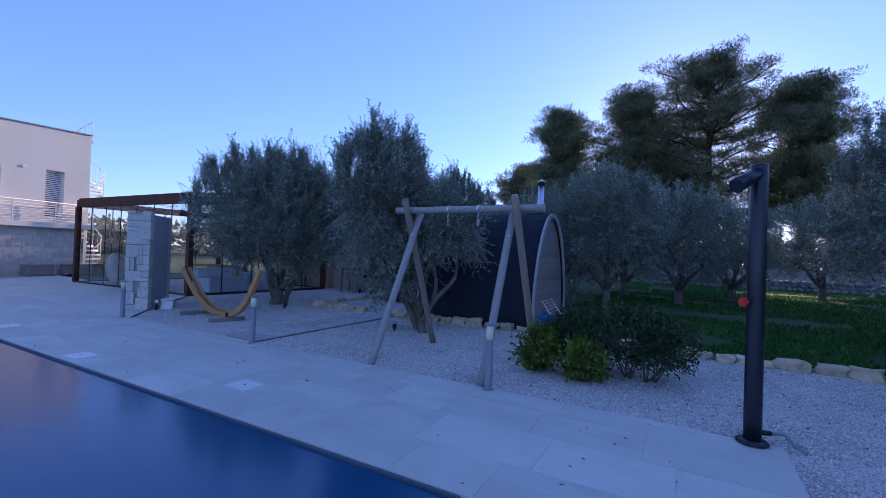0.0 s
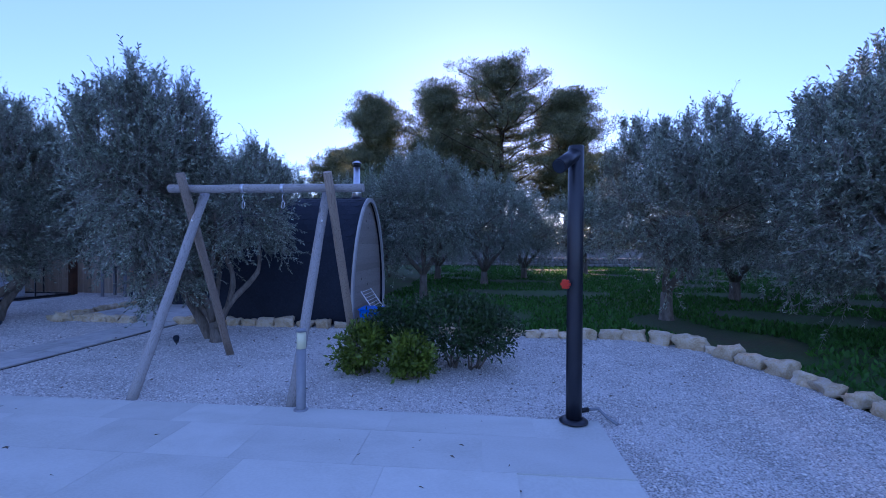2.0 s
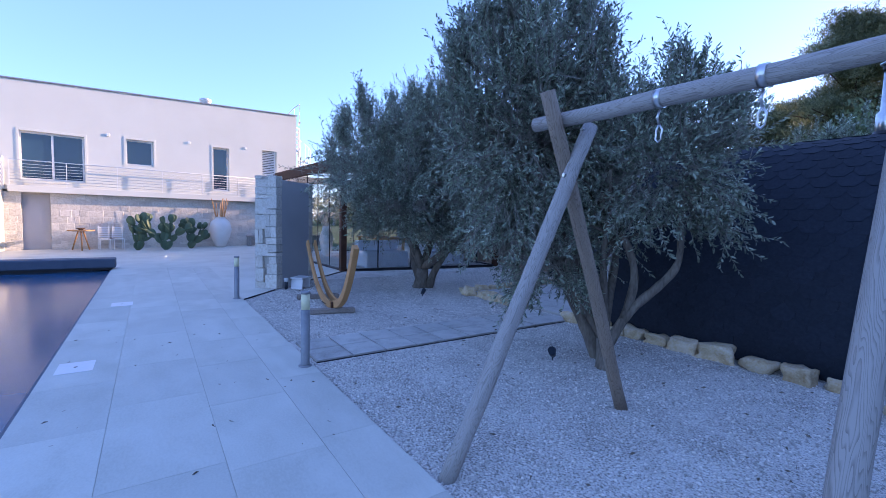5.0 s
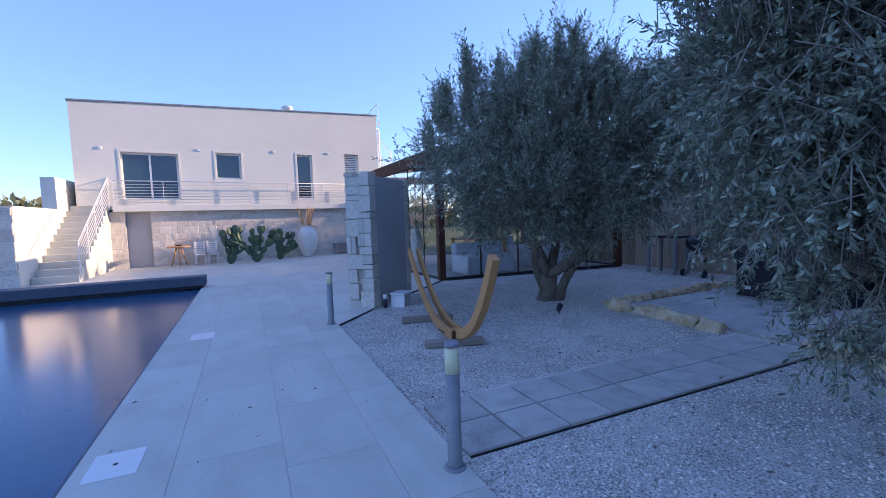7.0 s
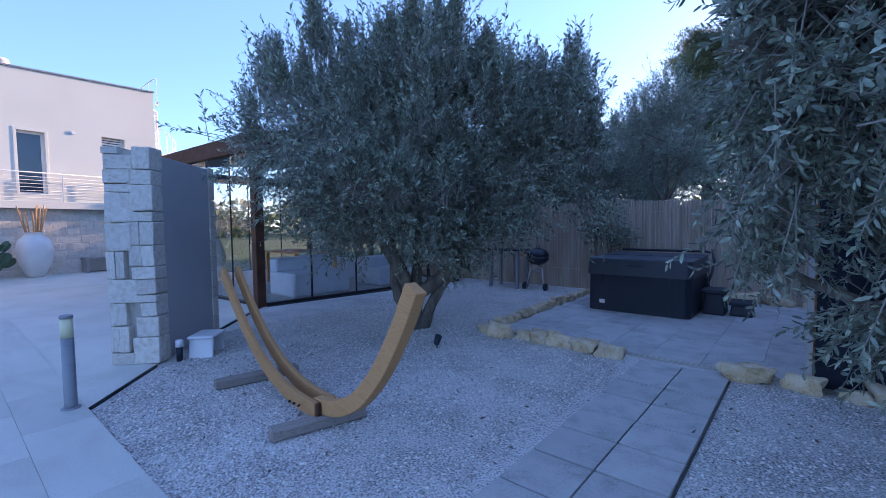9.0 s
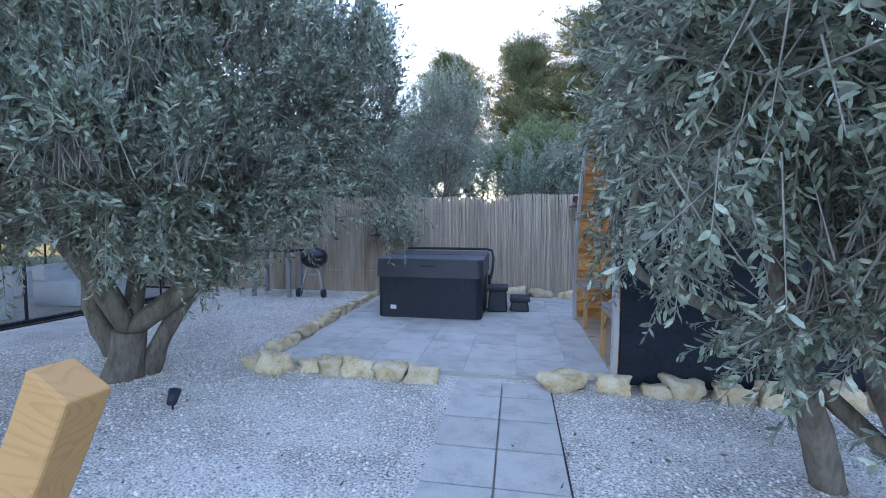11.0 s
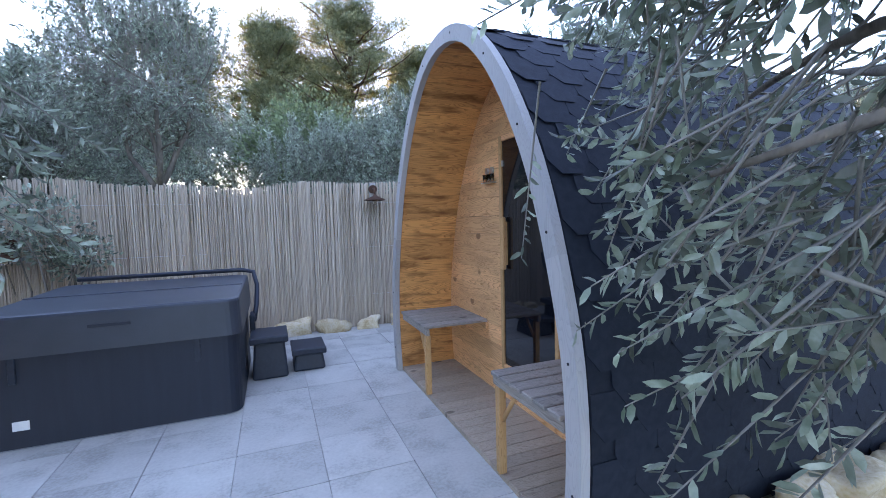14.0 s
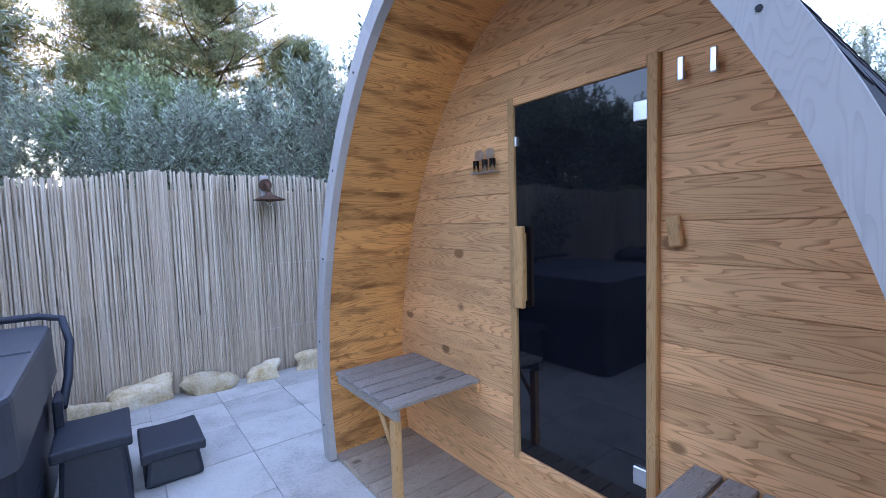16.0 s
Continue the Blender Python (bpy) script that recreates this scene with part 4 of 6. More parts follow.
reeds = [reed_mesh(1.81 + 0.004 * k, k) for k in range(6)]
join = bmesh.new()
x, count = -3.2, 0
while x > -14.2:
    wave = 0.035 * math.sin(x * 2.1) + 0.02 * math.sin(x * 5.3 + 1)
    m = pose(x, 12.38 + rnd.uniform(-0.006, 0.006) + 0.02 * math.sin(x * 1.3), rnd.uniform(-0.008, 0.008) + wave - 0.05, rnd.uniform(-0.4, 0.4), rnd.uniform(-0.35, 0.35), rnd.uniform(0, 360))
    me = rnd.choice(reeds)
    if -8.2 < x < -3.9 and count < 300:
        piece("reed", me, REED, fence, m)
        count += 1
    else:
        t_ = bmesh.new()
        t_.from_mesh(me)
        t_.transform(m)
        tmp = bpy.data.meshes.new("tmp")
        t_.to_mesh(tmp)
        t_.free()
        join.from_mesh(tmp)
        bpy.data.meshes.remove(tmp)
    x -= rnd.uniform(0.0138, 0.0162)
tagged(part("reeds", join, REED, fence), kind="stuff")
part("backing", box(-14.2, -3.2, 12.405, 12.42, -0.03, 1.66), REED, fence)
for z in (0.4, 1.0, 1.55):
    part("wire", tube([(-14.2, 12.368, z), (-3.2, 12.368, z)], 0.0015, 4), STEEL, fence)

# barn lamps on the fence
for x, z in ((-4.97, 1.62), (-8.47, 1.10)):
    lamp = thing("wall_lamp", "rusty brown barn lamp on a wooden post", "lamp", "fence lamps", pose(x, 12.30, z))
    part("post", box(-0.035, 0.035, 0.025, 0.078, -0.06, 0.17, 0.004), GREY_Z, lamp)
    part("back_plate", tube([(0, 0.025, 0.09), (0, -0.01, 0.09)], 0.052, 16), CORTEN, lamp)
    part("neck", tube([(0, -0.01, 0.09), (0, -0.07, 0.09), (0, -0.10, 0.05), (0, -0.10, 0.0)], 0.014, 8), CORTEN, lamp)
    part("shade", lathe([(0.02, 0.02), (0.03, 0.0), (0.13, -0.045), (0.13, -0.052), (0.02, -0.02)], 24), CORTEN, lamp, "", pose(0, -0.10, 0))
    part("bulb", lathe([(0.01, -0.02), (0.03, -0.05), (0.03, -0.09), (0.01, -0.105)], 12), BULB, lamp, "", pose(0, -0.10, 0))

# kettle barbecue
bbq = thing("kettle_barbecue", "black kettle barbecue on silver tripod legs", "barbecue", m=pose(-9.45, 11.7, 0))
bowl = part("bowl", lathe([(0.03, 0.50), (0.14, 0.53), (0.215, 0.60), (0.23, 0.68), (0.22, 0.68), (0.20, 0.61), (0.03, 0.53)], 28), BLACKPAINT, bbq)
lidk = part("lid", lathe([(0.232, 0.682), (0.225, 0.74), (0.17, 0.81), (0.06, 0.85), (0.01, 0.855)], 28), BLACKPAINT, bbq)
part("lid_handle", tube([(-0.04, 0, 0.85), (-0.04, 0, 0.89), (0.04, 0, 0.89), (0.04, 0, 0.85)], 0.009, 8), BLACKPLASTIC, lidk)
for k in range(3):
    a = math.radians(90 + 120 * k)
    part("leg", tube([(math.cos(a) * 0.12, math.sin(a) * 0.12, 0.54), (math.cos(a) * 0.25, math.sin(a) * 0.25, 0.0)], 0.011, 8), STEEL, bbq)
part("ash_pan", lathe([(0.02, 0.36), (0.10, 0.38), (0.10, 0.385), (0.02, 0.37)], 16), STEEL, bbq)
for sx in (-0.23, 0.23):
    part("wheel", tube([(sx - 0.02, -0.13, 0.075), (sx + 0.02, -0.13, 0.075)], 0.075, 18), BLACKPLASTIC, bbq)
part("side_handle", tube([(-0.23, 0, 0.67), (-0.34, 0, 0.68), (-0.46, 0, 0.70)], 0.014, 8), LARCH, bbq)

grill_table = thing("grill_table", "dark metal side table standing beside the barbecue", "table", m=pose(-10.16, 11.72, -0.006))
part("tabletop", box(-0.38, 0.38, -0.25, 0.25, 0.79, 0.82, 0.006), DARKMETAL, grill_table)
for sx in (-0.33, 0.33):
    for sy in (-0.2, 0.2):
        part("leg", box(sx - 0.03, sx + 0.03, sy - 0.03, sy + 0.03, 0.0, 0.79, 0.003), GREYMETAL, grill_table)


# ---- swing frame ----
swing = thing("swing_frame", "weathered round-log swing frame with steel hooks, no seat", "swing frame")


def log(a, b, r, name="leg", material=GREY_Z):
    a, b = Vector(a), Vector(b)
    L = (b - a).length
    rr = random.Random(int(a.x * 100 + b.y * 31))
    bmg = tube([(rr.uniform(-0.004, 0.004), rr.uniform(-0.004, 0.004), L * k / 8) for k in range(9)], [r * rr.uniform(0.96, 1.03) for k in range(9)], 16)
    bmesh.ops.bevel(bmg, geom=[e for e in bmg.edges if len(e.link_faces) == 2 and e.calc_face_angle(0) > 1.2], offset=0.006, segments=2, profile=0.5, affect="EDGES")
    m = Matrix.Translation(a) @ (b - a).to_track_quat("Z", "Y").to_matrix().to_4x4()
    return part(name, bmg, material, swing, "", m)


log((-3.80, 5.32, 2.06), (-1.56, 5.32, 2.06), 0.047, "crossbeam")
log((-3.49, 4.42, -0.04), (-3.50, 5.50, 2.03), 0.048)
log((-1.96, 4.42, -0.04), (-2.03, 5.48, 2.03), 0.048)
log((-3.54, 6.10, -0.04), (-3.56, 5.16, 2.21), 0.047, material=BROWN_Z)
log((-1.86, 6.10, -0.04), (-1.91, 5.16, 2.21), 0.047, material=BROWN_Z)
for x in (-2.93, -2.47):
    hk = part("bracket", tube([(x - 0.018, 5.32, 2.06), (x + 0.018, 5.32, 2.06)], 0.051, 16), STEEL, swing, "shiny steel pipe clamp")
    part("shackle", tube([(x, 5.32, 2.0), (x, 5.30, 1.96), (x, 5.32, 1.93)], 0.007, 8), STEEL, hk)
    part("snap_hook", tube([(x, 5.32, 1.93), (x + 0.018, 5.32, 1.90), (x + 0.015, 5.32, 1.85), (x, 5.32, 1.835), (x - 0.015, 5.32, 1.85), (x - 0.012, 5.32, 1.90), (x, 5.32, 1.93)], 0.005, 8), STEEL, hk)
for x in (-3.49, -2.0):
    for z in (1.70, 2.0):
        part("bolt", tube([(x, 4.42 + 1.08 * z / 2.07 - 0.056, z), (x, 4.42 + 1.08 * z / 2.07 - 0.042, z)], 0.012, 6), STEEL, swing)


# ---- bollard lights ----
def bollard(x, y, h=0.70):
    ob = thing("bollard_light", "slim grey bollard light with a milky top, unlit", "light", "bollard lights", pose(x, y, 0.012))
    part("post", lathe([(0.042, 0.0), (0.042, 0.03), (0.040, 0.04), (0.040, h - 0.17)], 20), GREYMETAL, ob)
    part("base_flange", lathe([(0.062, 0.0), (0.062, 0.006), (0.043, 0.012)], 20), GREYMETAL, ob)
    part("diffuser", lathe([(0.039, h - 0.169), (0.039, h - 0.025)], 20), MILKY, ob, "milky plastic diffuser")
    part("cap", lathe([(0.042, h - 0.024), (0.042, h - 0.006), (0.036, h)], 20), GREYMETAL, ob)
    return ob


first = bollard(-1.82, 4.315)
for x, y in ((-5.615, 4.29), (-9.38, 4.28), (0.73, 1.83)):
    copy_thing(first, pose(x, y, 0.012))

# ---- garden shower ----
shower = thing("garden_shower", "tall matte black solar pipe shower with red tap", "shower", m=pose(0.485, 4.32, 0.012))
part("column", lathe([(0.064, 0.0), (0.064, 0.4), (0.063, 1.2), (0.063, 2.235), (0.058, 2.243)], 28), BLACKPAINT, shower)
part("base_flange", lathe([(0.115, 0.0), (0.115, 0.012), (0.08, 0.03), (0.075, 0.03)], 28), BLACKPAINT, shower)
hd = part("head", tube([(0.0, 0.0, 2.18), (-0.09, -0.11, 2.11), (-0.17, -0.20, 2.045)], [0.056, 0.056, 0.058], 24), BLACKPAINT, shower, "slanted black shower head")
part("spray_face", tube([(-0.170, -0.201, 2.046), (-0.1745, -0.206, 2.042)], [0.05, 0.05], 24), BLACKPLASTIC, hd)
tapb = bmesh.new()
tube([(-0.055, -0.055, 1.127), (-0.088, -0.088, 1.127)], 0.017, 10, tapb)
part("tap_stem", tapb, DARKMETAL, shower)
tapk = bmesh.new()
for k in range(6):
    a = k * math.pi / 3
    c = Vector((-0.082, -0.082, 1.127)) + 0.027 * (math.cos(a) * Vector((0.707, -0.707, 0)) + math.sin(a) * Vector((0, 0, 1)))
    tube([c, c + Vector((-0.020, -0.020, 0))], 0.014, 8, tapk)
tube([(-0.080, -0.080, 1.127), (-0.106, -0.106, 1.127)], 0.022, 12, tapk)
part("tap_knob", tapk, RED, shower, "red star-shaped tap knob")
part("hose_union", tube([(0.06, 0.04, 0.075), (0.13, 0.08, 0.07)], 0.02, 10), DARKMETAL, shower)
part("hose", tube([(0.13, 0.08, 0.07), (0.22, 0.10, 0.075), (0.28, 0.05, 0.02), (0.34, -0.03, 0.0)], 0.013, 8), GREYMETAL, shower)

# ---- hammock stand ----
ham = thing("hammock_stand", "curved laminated larch hammock stand without a hammock", "hammock stand")


def arch_beam(points, half, thick, name, offset=0.0):
    """A curved flat-sided beam through points (s, z) along the stand's axis."""
    axis = Vector((-2.95, 0.33, 0)).normalized()
    side = Vector((-axis.y, axis.x, 0))
    o = Vector((-6.72, 5.235, 0)) + side * offset
    n = 22
    s = np.linspace(0, 1, len(points))
    u = np.linspace(0, 1, n)
    xs, zs = np.interp(u, s, [p[0] for p in points]), np.interp(u, s, [p[1] for p in points])
    for _ in range(3):
        xs[1:-1] = (xs[:-2] + 2 * xs[1:-1] + xs[2:]) / 4
        zs[1:-1] = (zs[:-2] + 2 * zs[1:-1] + zs[2:]) / 4
    t = unit(np.stack([np.gradient(xs), np.gradient(zs)], 1))
    bmg = bmesh.new()
    prev = None
    for k in range(n):
        c = o + axis * xs[k] + Vector((0, 0, zs[k]))
        nr = -axis * t[k][1] + Vector((0, 0, t[k][0]))
        q = [bmg.verts.new(c + side * a * half + nr * b * thick) for a, b in ((-1, -1), (1, -1), (1, 1), (-1, 1))]
        if prev:
            for j in range(4):
                bmg.faces.new((prev[j], prev[(j + 1) % 4], q[(j + 1) % 4], q[j]))
        else:
            bmg.faces.new(q[::-1])
        prev = q
    bmg.faces.new(prev)
    bmesh.ops.recalc_face_normals(bmg, faces=bmg.faces[:])
    bmesh.ops.bevel(bmg, geom=[e for e in bmg.edges if len(e.link_faces) == 2 and e.calc_face_angle(0) > 0.9], offset=0.006, segments=2, profile=0.5, affect="EDGES")
    return part(name, bmg, LARCH, ham)


arch_beam([(0.0, 1.03), (0.12, 0.80), (0.30, 0.53), (0.52, 0.30), (0.78, 0.16), (1.08, 0.11)], 0.038, 0.052, "bow")
for off in (-0.065, 0.065):
    arch_beam([(0.98, 0.11), (1.35, 0.105), (1.75, 0.18), (2.15, 0.36), (2.55, 0.66), (2.85, 0.92)], 0.020, 0.055, "twin_bow", off)
for a, b in (((-7.77, 4.98), (-7.60, 5.60)), ((-8.95, 5.13), (-8.80, 5.80))):
    d = Vector((b[0] - a[0], b[1] - a[1]))
    bmf = box(-0.05, 0.05, -d.length / 2, d.length / 2, 0.0, 0.075, 0.01)
    part("foot", bmf, GREY_Y, ham, "", pose((a[0] + b[0]) / 2, (a[1] + b[1]) / 2, 0.0, 0, 0, math.degrees(math.atan2(-d.x, d.y))))
part("joint_plate", box(-7.80, -7.68, 5.27, 5.43, 0.07, 0.16, 0.006), CORTEN, ham, "dark steel joint plate")
for k in range(3):
    part("bolt", tube([(-7.86 - 0.06 * k, 5.25, 0.115), (-7.86 - 0.06 * k, 5.235, 0.115)], 0.009, 8), DARKMETAL, ham)

# spike spots
def spike_spot(x, y, rz):
    ob = thing("spike_spotlight", "small black garden spotlight on a ground spike", "light", "garden spots", pose(x, y, -0.03, 0, 0, rz))
    part("spike", tube([(0, 0, 0.0), (0, 0, 0.09)], 0.008, 8), BLACKPLASTIC, ob)
    hb = tube([(0, 0.02, 0.075), (0, -0.05, 0.145)], [0.03, 0.042], 14)
    part("lamp_head", hb, BLACKPLASTIC, ob)
    return ob


spike_spot(-4.60, 6.50, 30)
spike_spot(-8.3, 7.2, 200)


# ---- stone-ended screen wall ----
pil = thing("screen_wall", "free-standing grey rendered wall with rough limestone end", "wall", kind="structure", m=pose(-10.12, 5.09, 0.0, 0, 0, 45))
# local y runs back along the wall, local -y is the stone end
part("core", box(-0.40, -0.012, 0.03, 1.24, 0.0, 2.07, 0.004), GREYPLASTER, pil, "smooth grey render")
stone = bpy.data.meshes.new("stone")
sb = box(-0.5, 0.5, -0.5, 0.5, -0.5, 0.5, 0.055, seg=2)
for v in sb.verts:
    v.co *= 1 + 0.07 * noise.noise(v.co * 3.1)
sb.to_mesh(stone)
sb.free()
rnd = random.Random(21)


def stone_face(parent, x0, x1, z0, z1, depth, place, hrange, wrange, seed, material=STONE, gap=0.008):
    """Rough coursed stones over a rectangle; place(x, z, w, h) gives the pose and size."""
    rr = random.Random(seed)
    z = z0
    while z < z1 - 0.02:
        h = min(rr.uniform(*hrange), z1 - z)
        if z1 - z - h < hrange[0] * 0.5:
            h = z1 - z
        x = x0
        while x < x1 - 0.01:
            w = min(rr.uniform(*wrange), x1 - x)
            if x1 - x - w < wrange[0] * 0.5:
                w = x1 - x
            piece("stone", stone, material, parent, place(x + w / 2, z + h / 2, (w - gap) * 1.01, (h - gap) * 1.01, rr))
            x += w
        z += h


part("joint_core", box(-0.41, 0.0, 0.0, 0.10, 0.0, 2.10), PALEJOINT, pil)
rr = random.Random(3)
for left in (True, False):
    z = 0.0
    while z < 2.12:
        h = min(rr.uniform(0.07, 0.30), 2.13 - z)
        if 2.13 - z - h < 0.05:
            h = 2.13 - z
        edge = -0.205 + rr.uniform(-0.07, 0.07)
        x0_, x1_ = (-0.43, edge - 0.004) if left else (edge + 0.004, 0.02)
        if h > 0.2 and rr.random() < 0.5:
            cuts = [(x0_, (x0_ + x1_) / 2 - 0.004), ((x0_ + x1_) / 2 + 0.004, x1_)]
        else:
            cuts = [(x0_, x1_)]
        for c0, c1 in cuts:
            turn = pose((c0 + c1) / 2, 0.04 + rr.uniform(-0.012, 0.012), z + h / 2, rr.uniform(-2, 2), rr.uniform(-3, 3), rr.uniform(-3, 3))
            piece("stone", stone, STONE, pil, turn @ Matrix.Diagonal((c1 - c0, 0.20 + rr.uniform(-0.02, 0.02), (h - 0.008) * 1.02, 1)))
        z += h
stone_face(pil, -0.40, 0.01, 0.0, 2.09, 0.1, lambda x, z, w, h, rr: Matrix.Translation((x, 1.28, z)) @ Matrix.Diagonal((w, 0.14, h, 1)), (0.12, 0.26), (0.18, 0.28), 5)
stool = thing("step_stool", "small white plastic step stool on gravel", "stool", m=pose(-10.10, 5.52, 0.0, 0, 0, 45))
bm = box(-0.13, 0.13, -0.17, 0.17, 0.19, 0.22, 0.012)
part("seat", bm, WHITEPLASTIC, stool)
for sy in (-1, 1):
    leg = box(-0.12, 0.12, 0.10, 0.13, -0.01, 0.19, 0.008)
    for v in leg.verts:
        if v.co.z < 0.05:
            v.co.y += 0.03
        v.co.y *= sy
    bmesh.ops.recalc_face_normals(leg, faces=leg.faces[:])
    part("leg_panel", leg, WHITEPLASTIC, stool)
bott = thing("path_marker", "short black post with a white top beside the wall", "marker", m=pose(-10.06, 5.24, -0.01))
part("post", lathe([(0.03, 0), (0.03, 0.15)], 14), BLACKPLASTIC, bott)
part("cap", lathe([(0.038, 0.15), (0.038, 0.21), (0.03, 0.22)], 14), WHITEPLASTIC, bott)

# ---- glazed garden room ----
gh = thing("glass_pavilion", "glazed garden room with a rust-brown steel frame", "pavilion")
GA, GB, GC, GD = Vector((-12.25, 7.20)), Vector((-18.5, 6.95)), Vector((-18.2, 12.0)), Vector((-11.75, 11.9))


def beam(a, b, z0, z1, w, material, name, parent):
    a, b = Vector(a), Vector(b)
    d = b - a
    bmg = box(0, d.length, -w / 2, w / 2, z0, z1, 0.004)
    return part(name, bmg, material, parent, "", pose(a.x, a.y, 0, 0, 0, math.degrees(math.atan2(d.y, d.x))))


for a, b in ((GA, GB), (GB, GC), (GC, GD), (GD, GA)):
    beam(a, b, 2.62, 2.86, 0.12, CORTEN, "fascia", gh)
    beam(a, b, 0.0, 0.05, 0.07, DARKMETAL, "sill_rail", gh)
    n = max(3, int((b - a).length / 0.85))
    for k in range(n):
        p, q = a.lerp(b, k / n), a.lerp(b, (k + 1) / n)
        if k:
            part("mullion", box(-0.012, 0.012, -0.012, 0.012, 0.05, 2.62), DARKMETAL, gh, "", pose(p.x, p.y, 0))
        if (a, b) in ((GA, GB), (GD, GA)):
            pane = beam(p.lerp(q, 0.02), p.lerp(q, 0.98), 0.06, 2.61, 0.008, CLEAR, "pane", gh)
            pane.visible_shadow = False
for p in (GA, GB, GC, GD):
    part("post", box(-0.075, 0.075, -0.075, 0.075, 0.0, 2.62, 0.006), CORTEN, gh, "", pose(p.x, p.y, 0))
roof = slab_poly([(GB.x, GB.y), (GA.x, GA.y), (GD.x, GD.y), (GC.x, GC.y)], 2.86, 2.92)
for v in roof.verts:
    v.co.z += (v.co.y - 7) * 0.10
part("roof", roof, CORTEN, gh)
part("floor", slab_poly([(GB.x, GB.y), (GA.x, GA.y), (GD.x, GD.y), (GC.x, GC.y)], -0.05, 0.014), SLAB, gh)
for i, (x, y, w, d, h) in enumerate(((-12.9, 8.6, 0.9, 1.3, 0.72), (-12.8, 10.6, 0.8, 1.2, 0.62), (-15.0, 10.9, 1.8, 0.9, 0.7))):
    cv = thing("covered_sofa", "garden sofa under a pale dust cover", "sofa", "covered furniture", pose(x, y, 0.014))
    bmc = box(-w / 2, w / 2, -d / 2, d / 2, 0, h * 0.62, 0.05, seg=2)
    part("seat_cover", bmc, CLOTH, cv)
    part("back_cover", box(-w / 2, -w / 2 + 0.25, -d / 2, d / 2, h * 0.60, h, 0.05, seg=2), CLOTH, cv)
tv = thing("dining_table", "brown wooden dining table in the garden room", "table", m=pose(-14.4, 9.3, 0.014))
part("tabletop", box(-0.9, 0.9, -0.45, 0.45, 0.72, 0.76, 0.006), LARCH, tv)
for sx in (-0.82, 0.82):
    for sy in (-0.38, 0.38):
        part("leg", box(sx - 0.035, sx + 0.035, sy - 0.035, sy + 0.035, 0, 0.72, 0.004), LARCH, tv)
for x, y, s in ((-17.5, 7.7, 1.0), (-16.4, 8.2, 0.8)):
    vs = thing("glass_room_vase", "tall pale clay vase with dry grass plumes", "vase", "pavilion vases", pose(x, y, 0.014))
    part("body", lathe([(0.10, 0), (0.24 * s, 0.25), (0.30 * s, 0.6), (0.18 * s, 0.95), (0.12, 1.05), (0.10, 1.04)], 20), TERRACOTTA, vs)
    rr = random.Random(int(x * 10))
    for k in range(9):
        part("stalk", tube([(0, 0, 0.95), (rr.uniform(-0.3, 0.3), rr.uniform(-0.3, 0.3), 1.9 * s)], [0.008, 0.02], 6), REED, vs)

# ---- house ----
H = pose(-21.4, 0.3, 0, 0, 0, 9.85)
house = thing("house", "white two-storey modern house with a limestone ground floor", "house", m=H)


def cut_wall(x0, x1, y0, y1, z0, z1a, z1b, holes):
    """A wall slab whose top slopes from z1a to z1b, with rectangular openings (y0, y1, z0, z1)."""
    ys = sorted({y0, y1, *[v for h in holes for v in h[:2]]})
    bmw = bmesh.new()
    for a, b in zip(ys, ys[1:]):
        ta, tb = (z1a + (z1b - z1a) * (v - y0) / (y1 - y0) for v in (a, b))
        mid = (a + b) / 2
        cuts = sorted((h[2], h[3]) for h in holes if h[0] < mid < h[1])
        z = z0
        for c0, c1 in cuts:
            if c0 > z:
                box(x0, x1, a, b, z, c0, 0, bmw)
            z = c1
        vs = [bmw.verts.new(p) for p in ((x0, a, z), (x1, a, z), (x1, b, z), (x0, b, z), (x0, a, ta), (x1, a, ta), (x1, b, tb), (x0, b, tb))]
        for q in ((3, 2, 1, 0), (4, 5, 6, 7), (0, 1, 5, 4), (1, 2, 6, 5), (2, 3, 7, 6), (3, 0, 4, 7)):
            bmw.faces.new([vs[k] for k in q])
    bmesh.ops.remove_doubles(bmw, verts=bmw.verts[:], dist=0.0005)
    return bmw


W1, W2, W3, W4 = (-0.69, 0.96, 2.36, 3.94), (2.16, 3.02, 3.12, 4.06), (5.13, 5.75, 2.36, 4.15), (7.17, 7.82, 2.40, 4.28)
wallf = part("upper_wall", cut_wall(-0.35, 0.0, -1.92, 8.77, 2.14, 5.48, 6.06, [W1, W2, W3, W4]), PLASTER, house)
part("side_wall", cut_wall(-9.0, -8.7, -1.92, 8.77, 0.0, 5.48, 6.06, []), PLASTER, house)
part("end_wall", box(-8.7, -0.35, 8.45, 8.765, 0, 6.03), PLASTER, house)
part("end_wall", box(-8.7, -0.35, -1.915, -1.6, 0, 5.48), PLASTER, house)
rf = box(-8.7, -0.35, -1.6, 8.45, 5.30, 5.40)
part("roof", rf, PLASTER, house)
cap = bmesh.new()
vs = [cap.verts.new(p) for p in ((-0.38, -1.95, 5.475), (0.04, -1.95, 5.475), (0.04, 8.80, 6.065), (-0.38, 8.80, 6.065), (-0.38, -1.95, 5.52), (0.04, -1.95, 5.52), (0.04, 8.80, 6.11), (-0.38, 8.80, 6.11))]
for q in ((3, 2, 1, 0), (4, 5, 6, 7), (0, 1, 5, 4), (1, 2, 6, 5), (2, 3, 7, 6), (3, 0, 4, 7)):
    cap.faces.new([vs[k] for k in q])
part("parapet_cap", cap, GREYMETAL, house)
